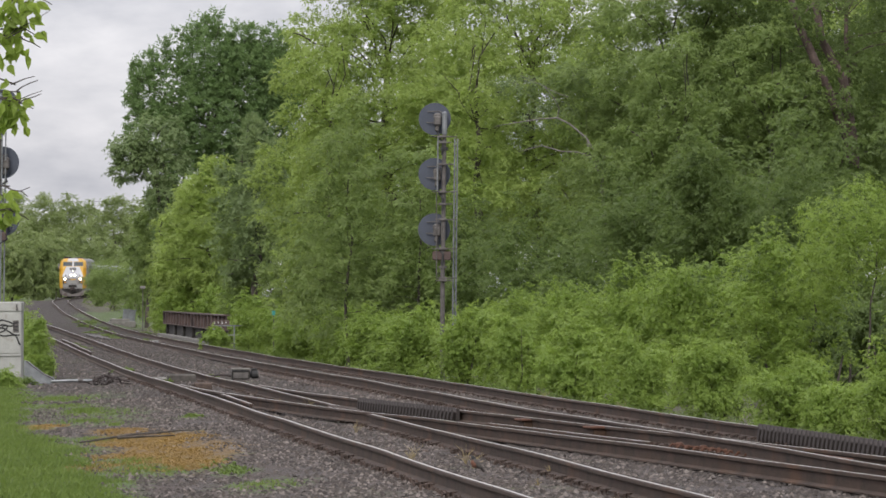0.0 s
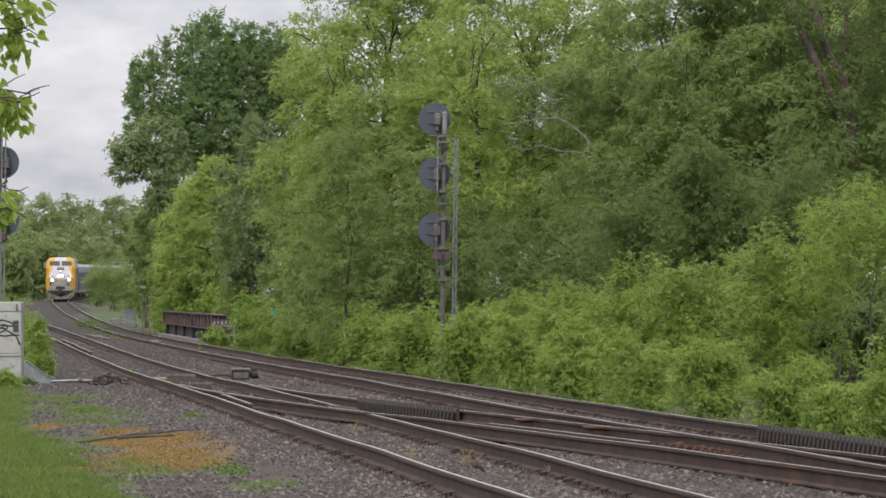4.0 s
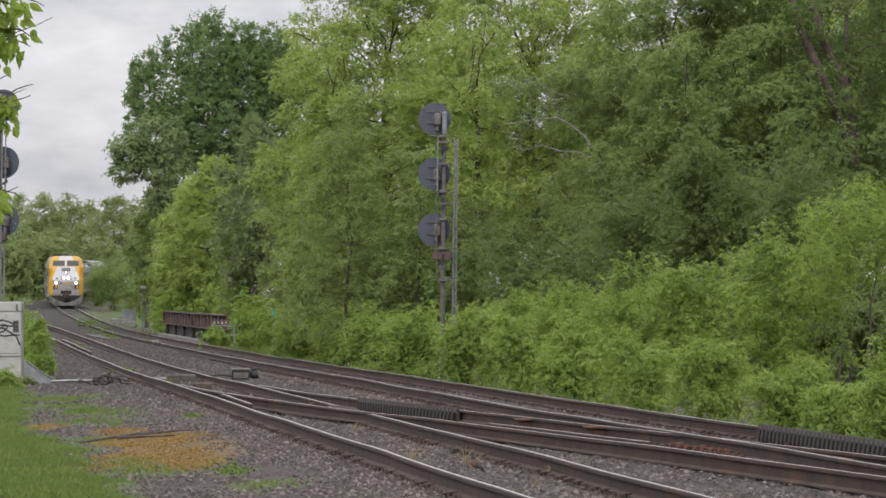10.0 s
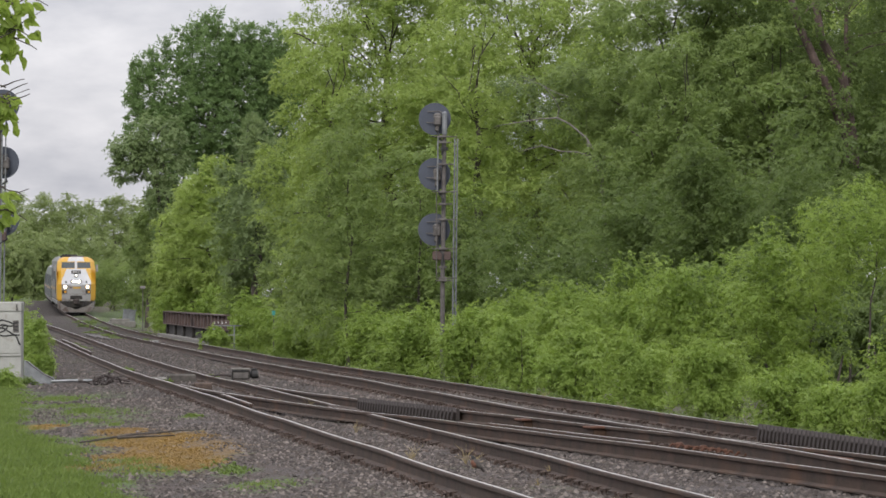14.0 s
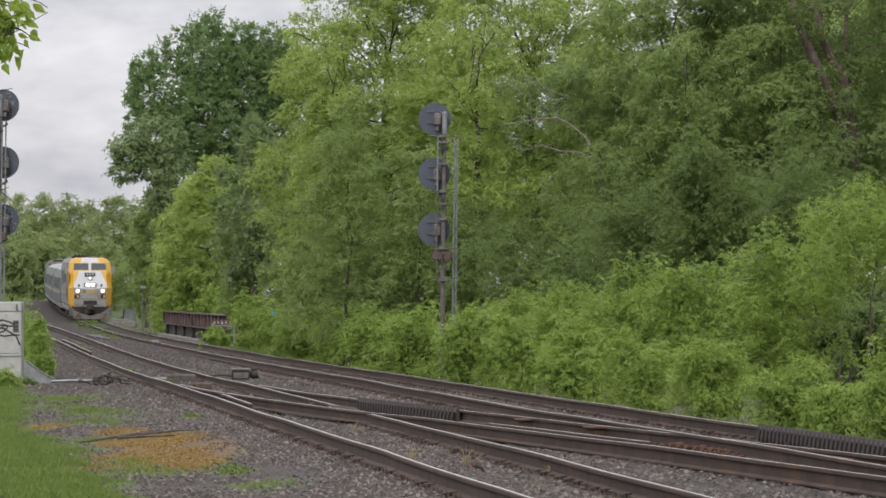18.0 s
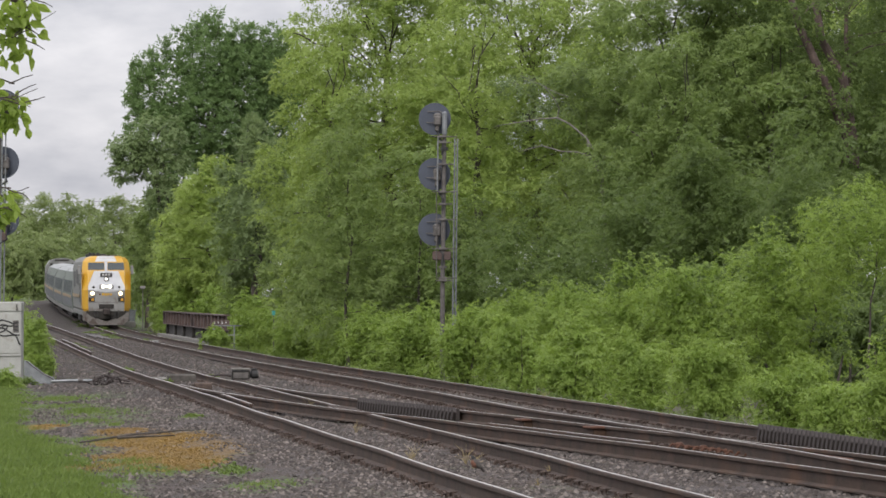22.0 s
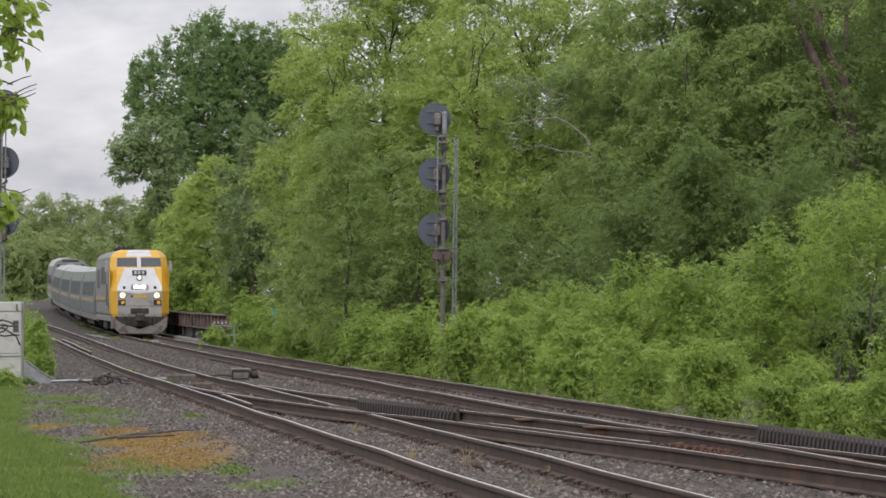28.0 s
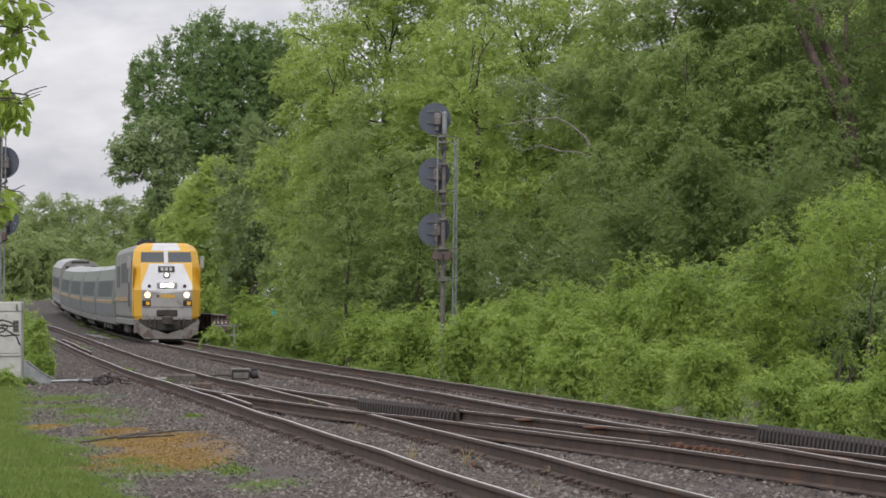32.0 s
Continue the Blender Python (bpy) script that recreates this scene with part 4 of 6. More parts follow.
# self-lit warm ring imitating the bloom round a ditch light
M_HALO = glow("warm_lamp_halo", (1.0, 0.72, 0.42), 0.75)
M_TOPLAMP = glow("upper_headlamp_glow", (1.0, 0.96, 0.9), 1.1)

NOSE = [(0.95, 1.08, 1.38, -0.02), (1.1, 1.1, 1.44, 0.0), (2.25, 1.12, 1.47, 0.0), (3.42, 1.13, 1.47, -0.72), (3.98, 1.1, 1.41, -1.08), (4.2, 1.0, 1.24, -1.3), (4.33, 0.8, 0.92, -1.52)]
LOCO_L, COACH_L = 21.0, 25.6


def nose_y(z):
    return float(np.interp(z, [q[0] for q in NOSE], [q[3] for q in NOSE]))


def nose_panel(poly, out=0.012, back=0.02):
    """A plate that follows the slope of the nose; poly in (x, z)."""
    bm = bmesh.new()
    a = [bm.verts.new((x, nose_y(z) + out, z)) for x, z in poly]
    b = [bm.verts.new((x, nose_y(z) - back, z)) for x, z in poly]
    bm.faces.new(a)
    bm.faces.new(b[::-1])
    for i in range(len(poly)):
        j = (i + 1) % len(poly)
        bm.faces.new((a[i], b[i], b[j], a[j]))
    return bm


def rect(x0, x1, z0, z1):
    return [(x0, z0), (x1, z0), (x1, z1), (x0, z1)]


def bogie(parent, y, wheelbase=2.7):
    bg = part("bogie", box((-1.1, y - wheelbase / 2 - 0.7, 0.42), (1.1, y + wheelbase / 2 + 0.7, 0.72), 0.05), M_UNDER, parent)
    for sy in (-1, 1):
        for sx in (-1, 1):
            part("wheel", add_disc(bmesh.new(), (sx * 0.72, y + sy * wheelbase / 2, 0.5), (1, 0, 0), 0.5, 0.13, 24), M_UNDER, bg)
            part("axle_box", box((sx * 0.98 - 0.13, y + sy * wheelbase / 2 - 0.2, 0.35), (sx * 0.98 + 0.13, y + sy * wheelbase / 2 + 0.2, 0.68), 0.03), M_UNDER, bg)
    return bg


def locomotive():
    ob = thing("locomotive", "yellow, white and grey diesel passenger locomotive, headlights lit", "locomotive")
    bm = bmesh.new()
    rings = []
    for z, wf, w, yf in NOSE:
        rings.append([bm.verts.new(p) for p in ((-wf, yf, z), (-w, yf - 0.42, z), (-w, -LOCO_L, z), (w, -LOCO_L, z), (w, yf - 0.42, z), (wf, yf, z))])
    front = (1, 1, 2, 3, 3, 3)
    for k in range(6):
        a, b = rings[k], rings[k + 1]
        for i in range(6):
            j = (i + 1) % 6
            f = bm.faces.new((a[i], a[j], b[j], b[i]))
            f.material_index = front[k] if i == 5 else 3 if i in (0, 4) else 0
    bm.faces.new(rings[0][::-1])
    bm.faces.new(rings[-1]).material_index = 4
    body = part("body", bm, [M_SILVER, M_GREYNOSE, M_WHITE, M_YELLOW, M_OLDGALV], ob)
    for sx in (-1, 1):
        part("windshield", nose_panel([(sx * 0.1, 3.48), (sx * 1.12, 3.48), (sx * 1.09, 3.93), (sx * 0.1, 3.93)], 0.014), M_PANE, body, "dark slanted windshield pane")
        part("yellow_flash", nose_panel([(sx * 0.74, 3.41), (sx * 1.125, 3.41), (sx * 1.118, 2.48)], 0.008), M_YELLOW, body)
        ditch = part("ditch_light", add_disc(bmesh.new(), (sx * 0.86, 0.03, 2.03), (0, 1, 0), 0.16, 0.1), M_OLDGALV, ob, "lit ditch light")
        part("halo_ring", add_disc(bmesh.new(), (sx * 0.86, 0.083, 2.03), (0, 1, 0), 0.145, 0.006), M_HALO, ditch)
        part("lens", add_disc(bmesh.new(), (sx * 0.86, 0.09, 2.03), (0, 1, 0), 0.085, 0.004), M_DITCH, ditch)
        part("bloom_disc", add_disc(bmesh.new(), (sx * 0.86, 0.094, 2.03), (0, 1, 0), 0.03, 0.003, 12), M_BLOOM, ditch)
        mk = part("marker_light", box((sx * 0.9 - 0.19, -0.02, 1.54), (sx * 0.9 + 0.19, 0.035, 1.8), 0.015), M_UNDER, ob, "dark marker lamp box")
        part("lens", box((sx * 0.9 - 0.14, 0.03, 1.58), (sx * 0.9 + 0.02, 0.05, 1.74), 0.01), M_AMBER, mk)
        part("grab_ring", add_disc(bmesh.new(), (sx * 0.78, nose_y(2.42) + 0.03, 2.42), (0, 1, 0.4), 0.075, 0.06, 14), M_UNDER, ob)
        part("yellow_pillar", box((sx * 1.478 - 0.012, -0.95, 1.1), (sx * 1.478 + 0.012, -0.42, 3.4), 0.0), M_YELLOW, body)
        sw = part("cab_window", box((sx * 1.47 - 0.02, -2.6, 3.0), (sx * 1.47 + 0.02, -1.8, 3.55), 0.01), M_PANE, body)
        part("mirror", box((sx * 1.62 - 0.09, -1.5, 3.2), (sx * 1.62 + 0.09, -1.42, 3.75), 0.02), M_GREYNOSE, ob)
        part("cab_door", box((sx * 1.48 - 0.012, -3.7, 1.3), (sx * 1.48 + 0.012, -2.95, 3.2), 0.01), M_SILVER, body)
        for k, (y0, y1, z0, z1) in enumerate(((-5.0, -4.3, 1.5, 2.6), (-9.5, -6.2, 2.6, 3.5), (-13, -10.2, 2.6, 3.5), (-18.5, -15, 2.4, 3.4))):
            part("grille", box((sx * 1.48 - 0.014, y0, z0), (sx * 1.48 + 0.014, y1, z1), 0.0), M_UNDER if k == 0 else M_GRILLE, body)
        part("side_stripe", box((sx * 1.485 - 0.006, -LOCO_L + 0.1, 1.75), (sx * 1.485 + 0.006, -6.2, 1.95), 0.0), M_STRIPE, body)
        part("side_sill", box((sx * 1.42 - 0.05, -LOCO_L + 0.2, 0.7), (sx * 1.42 + 0.05, -0.6, 0.96), 0.02), M_SILVER, body)
        part("buffer_step", box((sx * 1.3 - 0.12, -0.9, 0.35), (sx * 1.3 + 0.12, -0.35, 0.95), 0.02), M_PLOW, ob)
    part("centre_post", nose_panel(rect(-0.085, 0.085, 3.43, 3.98), 0.02), M_WHITE, body)
    part("brow_panel", nose_panel([(-0.66, 3.99), (0.66, 3.99), (0.58, 4.195), (-0.58, 4.195)], 0.012), M_WHITE, body)
    part("brow_panel", nose_panel([(-0.58, 4.205), (0.58, 4.205), (0.5, 4.325), (-0.5, 4.325)], 0.012), M_WHITE, body)
    part("white_chin", nose_panel([(-1.115, 2.26), (-0.6, 2.17), (0, 2.1), (0.6, 2.17), (1.115, 2.26)], 0.007), M_WHITE, body)
    board = part("number_board", nose_panel(rect(-0.36, 0.36, 3.05, 3.3), 0.05), M_UNDER, ob, "dark number board with pale bars")
    for k in (-1, 0, 1):
        part("number_bar", nose_panel(rect(k * 0.19 - 0.06, k * 0.19 + 0.06, 3.1, 3.25), 0.058, -0.04), M_GREYNOSE, board)
    hl = part("upper_headlight", add_disc(bmesh.new(), (0, nose_y(2.9) + 0.02, 2.9), (0, 1, 0.3), 0.15, 0.1), M_OLDGALV, ob)
    part("lens", add_disc(bmesh.new(), (0, nose_y(2.9) + 0.08, 2.92), (0, 1, 0.3), 0.085, 0.03), M_TOPLAMP, hl)
    main = part("main_headlight", box((-0.44, nose_y(2.35) - 0.25, 2.32), (0.44, nose_y(2.35) + 0.06, 2.58), 0.02), M_GREYNOSE, ob, "twin headlight, brightly lit")
    for sx in (-1, 1):
        part("lens", add_disc(bmesh.new(), (sx * 0.2, nose_y(2.35) + 0.075, 2.45), (0, 1, 0), 0.09, 0.004), M_LAMP, main)
        part("bloom_disc", add_disc(bmesh.new(), (sx * 0.2, nose_y(2.35) + 0.081, 2.45), (0, 1, 0), 0.03, 0.003, 12), M_BLOOM, main)
    part("glow_panel", box((-0.31, nose_y(2.35) + 0.05, 2.365), (0.31, nose_y(2.35) + 0.066, 2.535), 0.004), M_GLOW_PANEL, main)
    for k in range(4):
        part("emblem_bar", box((-0.34 + 0.16 * k, 0.0, 1.9 + 0.01 * (k % 2)), (-0.21 + 0.16 * k, 0.012, 2.05), 0.0), M_YELLOW, body, "small yellow emblem shape")
    part("emblem_dot", add_disc(bmesh.new(), (0.4, 0.006, 1.98), (0, 1, 0), 0.06, 0.016, 16), M_RUSTY, body)
    part("nose_seam", box((-1.09, -0.01, 1.48), (1.09, 0.01, 1.51), 0.0), M_OLDGALV, body)
    pocket = part("coupler_pocket", box((-0.46, -0.3, 1.1), (0.46, 0.06, 1.38), 0.03), M_UNDER, ob)
    part("buffer_beam", box((-1.22, -0.6, 0.45), (1.22, -0.06, 1.0), 0.03), M_UNDER, ob)
    bm = box((-0.16, -0.2, 0.78), (0.16, 0.42, 1.05), 0.04)
    add_box(bm, (-0.24, 0.34, 0.7), (0.24, 0.6, 1.12), 0.07)
    part("coupler", bm, M_GUARD, ob, "dark steel knuckle coupler")
    for sx in (-0.75, -0.55, 0.55, 0.75):
        part("air_hose", tube([(sx, 0.0, 0.98), (sx, 0.16, 0.86), (sx * 0.95, 0.2, 0.62), (sx * 0.85, 0.12, 0.5)], 0.035, 6), M_BLACK, ob)
    plow = [(-1.4, 0.86), (-1.16, 0.8), (-0.9, 0.6), (-0.35, 0.44), (0, 0.32), (0.35, 0.44), (0.9, 0.6), (1.16, 0.8), (1.4, 0.86), (1.33, 0.4), (0.98, 0.1), (-0.98, 0.1), (-1.33, 0.4)]
    part("pilot_plow", add_prism(bmesh.new(), plow, -0.06, 0.14), M_PLOW, ob, "pale dirty pilot plow")
    part("underframe", box((-1.3, -LOCO_L + 0.3, 0.72), (1.3, -0.6, 0.96), 0.02), M_UNDER, ob)
    part("fuel_tank", box((-1.35, -13.2, 0.25), (1.35, -8.2, 0.95), 0.1), M_UNDER, ob)
    bogie(ob, -4.2)
    bogie(ob, -17.0)
    part("roof_hatch", box((-0.8, -9.5, 4.3), (0.8, -5.2, 4.4), 0.03), M_OLDGALV, ob)
    bm = add_prism(bmesh.new(), [(0.2, 4.3), (0.32, 4.4), (0.55, 4.46), (0.85, 4.5), (1.12, 4.44), (1.18, 4.34), (1.1, 4.28)], -4.4, -3.2)
    for k in range(3):
        add_tube(bm, [(0.45 + 0.22 * k, -3.3, 4.46), (0.45 + 0.22 * k, -2.9, 4.48), (0.45 + 0.24 * k, -2.7, 4.48)], [0.03, 0.045, 0.085], 10)
    part("horn", bm, M_BLACK, ob, "black roof horns on a low housing")
    part("exhaust_stack", box((-0.4, -12.5, 4.3), (0.4, -11.6, 4.5), 0.04), M_UNDER, ob)
    return ob


LOW = [(-1.42, 0.62), (-1.5, 1.0), (-1.53, 1.75), (-1.42, 2.8), (-1.2, 3.36), (-0.8, 3.6), (0, 3.68), (0.8, 3.6), (1.2, 3.36), (1.42, 2.8), (1.53, 1.75), (1.5, 1.0), (1.42, 0.62)]
TALL = [(-1.46, 0.85), (-1.5, 1.2), (-1.5, 2.9), (-1.42, 3.5), (-1.1, 3.95), (-0.6, 4.13), (0, 4.18), (0.6, 4.13), (1.1, 3.95), (1.42, 3.5), (1.5, 2.9), (1.5, 1.2), (1.46, 0.85)]


def side_x(shape, z):
    q = [p for p in shape if p[0] > 0][::-1]
    return float(np.interp(z, [p[1] for p in q], [p[0] for p in q]))


def side_panel(shape, sx, y0, y1, z0, z1, out=0.01):
    """A plate on a coach side, following its lean."""
    bm = bmesh.new()
    zs = [z0] + [p[1] for p in shape if p[0] > 0 and z0 < p[1] < z1][::-1] + [z1]
    poly = [(sx * (side_x(shape, z) + out), z) for z in zs] + [(sx * (side_x(shape, z) - 0.03), z) for z in zs[::-1]]
    return add_prism(bm, poly, y0, y1)


def coach(shape, label, tall=False):
    ob = thing("passenger_coach", label, "coach", group="coaches of the train")
    L = COACH_L
    bm = add_prism(bmesh.new(), shape, 0.0, -L)
    for f in bm.faces:
        if f.calc_center_median().z > (3.7 if tall else 3.3) and abs(f.normal.y) < 0.5:
            f.material_index = 1
    body = part("body", bm, [M_SILVER if tall else M_COACH, M_ROOF], ob)
    z0, z1 = (2.0, 2.75) if tall else (1.95, 2.75)
    for sx in (-1, 1):
        for k in range(9):
            y = -2.9 - 2.24 * k
            part("window", side_panel(shape, sx, y, y - 1.95, z0, z1, 0.012), M_BAND, body)
        for y in (-1.0, -L + 2.0):
            part("door", side_panel(shape, sx, y, y - 1.0, 1.0, 3.0, 0.01), M_BLUE if not tall else M_SILVER, body)
        part("yellow_stripe", side_panel(shape, sx, -2.2, -L + 0.4, 1.62, 1.8, 0.008), M_STRIPE, body)
        if not tall:
            part("blue_band", side_panel(shape, sx, -0.2, -L + 0.2, 1.06, 1.6, 0.006), M_BLUE, body)
        part("side_skirt", side_panel(shape, sx, -0.1, -L + 0.1, shape[0][1] + 0.01, shape[0][1] + 0.3, 0.012), M_GREYNOSE, body)
    H = shape[6][1]
    for y0, y1 in ((-L - 0.34, -L + 0.02),) if tall else ((-0.02, 0.34), (-L - 0.34, -L + 0.02)):
        part("diaphragm", add_prism(bmesh.new(), [(x * 0.95, 0.9 + (z - 0.9) * 0.97) for x, z in shape if z > 0.9], y0, y1), M_UNDER, ob)
    part("gangway", box((-0.55, -0.05, 0.95), (0.55, 0.36, 3.1), 0.05), M_UNDER, ob)
    part("gangway", box((-0.55, -L - 0.36, 0.95), (0.55, -L + 0.05, 3.1), 0.05), M_UNDER, ob)
    if tall:
        part("roof_vent", box((-0.66, -0.02, H - 0.3), (0.66, 0.02, H - 0.14), 0.01), M_UNDER, ob)
        part("end_box", box((-0.3, -0.02, H - 0.66), (0.3, 0.05, H - 0.42), 0.02), M_GREYNOSE, ob)
        for sx in (-1, 1):
            part("end_lamp", box((sx * 0.98 - 0.12, -0.02, H - 0.72), (sx * 0.98 + 0.12, 0.04, H - 0.48), 0.02), M_UNDER, ob)
    part("underframe", box((-1.25, -L + 0.3, 0.5), (1.25, -0.3, 0.9), 0.03), M_UNDER, ob)
    for y0, y1 in ((-9, -6.5), (-13, -10), (-17, -14.5)):
        part("equipment_box", box((-1.35, y0, 0.32), (1.35, y1, 0.75), 0.04), M_UNDER, ob)
    bogie(ob, -3.6, 2.6)
    bogie(ob, -L + 3.6, 2.6)
    return ob


loco = locomotive()
coach_1 = coach(LOW, "low grey-green passenger coach with yellow stripe and dark windows")
coach_2 = copy_thing(coach_1, Matrix.Identity(4))
coach_4 = copy_thing(coach_1, Matrix.Identity(4))
coach_5 = copy_thing(coach_1, Matrix.Identity(4))
coach_3 = coach(TALL, "taller silver passenger coach at the rear", True)


# ---- signals ----
def block_signal(name, label, m, side=1):
    """A three-head searchlight mast seen from behind: discs, lamp housings, ladder and brackets."""
    ob = thing(name, label, "signal", m, "signal masts")
    part("mast", tube([(0, 0, -0.6), (0.01, 0, 2.0), (0.06, 0, 6.0)], [0.062, 0.058, 0.052], 12), M_OLDGALV, ob)
    part("mast_cap", tube([(0.06, 0, 5.6), (0.06, 0, 6.12), (0.06, 0, 6.17)], [0.065, 0.065, 0.02], 12), M_GALV, ob)
    part("footing", box((-0.3, -0.3, -0.9), (0.3, 0.3, -0.42), 0.03), M_CONCRETE, ob)
    for k, z in enumerate((3.26, 4.63, 5.99) if side > 0 else (3.02, 4.46, 5.89)):
        cx = -0.2 + 0.008 * k if side > 0 else 0.12
        bm = bmesh.new()
        add_disc(bm, (cx, 0.3, z), (0.12, 1, 0), 0.4, 0.012, 40)
        head = part("signal_disc", bm, M_DISC, ob, "round blue-black backing disc")
        bm = box((cx - 0.02, 0.0, z - 0.17), (cx + 0.16, 0.28, z + 0.06), 0.03)
        add_tube(bm, [(cx + 0.07, 0.14, z + 0.03), (cx + 0.07, 0.14, z + 0.1), (cx + 0.07, 0.14, z + 0.14)], [0.11, 0.1, 0.05], 12)
        add_tube(bm, [(cx + 0.07, 0.1, z - 0.17), (cx + 0.05, 0.06, z - 0.3)], 0.05, 10)
        part("lamp_housing", bm, M_OLDGALV, head, "dull grey lamp housing")
        part("disc_stay", tube([(cx - 0.18, 0.27, z + 0.18), (cx + 0.1, 0.2, z + 0.19), (0.05, 0.05, z + 0.12)], 0.014, 6), M_OLDGALV, head)
        part("disc_stay", tube([(cx - 0.2, 0.27, z - 0.09), (cx, 0.2, z - 0.1)], 0.014, 6), M_OLDGALV, head)
        marks = () if side > 0 or k == 1 else ([(0.17, -0.05), (0.28, 0.1)], [(0.17, 0.09), (0.29, -0.03)], [(0.23, 0.12), (0.22, -0.07)], [(0.08, 0.3), (0.17, 0.31), (0.19, 0.22), (0.12, 0.2)], [(0.06, -0.24), (0.14, -0.17), (0.16, -0.27), (0.24, -0.2)]) if k == 2 else (
            [(0.05, 0.32), (0.16, 0.27), (0.1, 0.16), (0.24, 0.2), (0.2, 0.05)], [(0.13, 0.06), (0.28, 0.08), (0.22, -0.06), (0.33, -0.1)], [(0.2, -0.1), (0.16, -0.26), (0.27, -0.2)])
        for q in marks:
            part("graffiti_stroke", tube([(cx + a, 0.288 - 0.12 * a, z + b) for a, b in q], 0.014, 5), M_GALV, head)
        part("conduit", tube([(cx + 0.06, 0.08, z - 0.3), (cx + 0.12, 0.02, z - 0.48), (0.02, -0.08, z - 0.62), (0.0, -0.07, z - 0.9)], 0.028, 8), M_BLACK, ob)
    for z, x0, x1 in [] if side < 0 else ((5.54, -0.22, 0.36), (5.4, -0.1, 0.24), (4.86, -0.14, 0.28), (4.18, -0.24, 0.37), (3.88, 0.0, 0.24), (3.5, -0.18, 0.37), (2.78, -0.26, 0.37), (2.06, -0.16, 0.37), (2.0, -0.16, 0.24)):
        bm = box((x0, -0.1, z - 0.013), (x1, -0.07, z + 0.013), 0.004)
        add_box(bm, (-0.09, -0.11, z - 0.03), (0.11, 0.09, z + 0.03), 0.012)
        part("bracket", bm, M_OLDGALV, ob)
    for x in (0.27, 0.34) if side > 0 else (0.17, 0.09):
        part("ladder_rail", tube([(x - 0.02, -0.14 + x, -0.55), (x, -0.14 + x, 2.0), (x + 0.04, -0.14 + x, 5.5)], 0.02, 6), M_GALV, ob)
    for k in range(19 if side > 0 else 0):
        part("rung", tube([(0.265 + 0.002 * k, 0.13, 0.0 + 0.3 * k), (0.335 + 0.002 * k, 0.2, 0.0 + 0.3 * k)], 0.012, 6), M_GALV, ob)
    part("stay_rod", tube([(-0.12, -0.08, 4.2), (-0.1, -0.08, 5.52)], 0.02, 6), M_GALV, ob)
    part("stay_rod", tube([(-0.14, -0.08, 2.1), (-0.14, -0.08, 4.16)], 0.014, 6), M_OLDGALV, ob)
    part("junction_box", box((-0.24, -0.05, 2.5), (0.22, 0.12, 2.72), 0.02), M_GIRDER, ob)
    part("bolt_collar", tube([(0.01, 0, 2.3), (0.01, 0, 2.36)], 0.1, 12), M_OLDGALV, ob)
    part("bolt_collar", tube([(0.05, 0, 5.2), (0.05, 0, 5.28)], 0.1, 12), M_BLACK, ob)
    return ob


block_signal("block_signal", "grey three-head searchlight signal mast rising from the bushes", pose(-0.02, 102.9, 0.0))
block_signal("block_signal", "three-head signal mast behind the equipment case", pose(-11.12, 104.3, 0.5), -1)


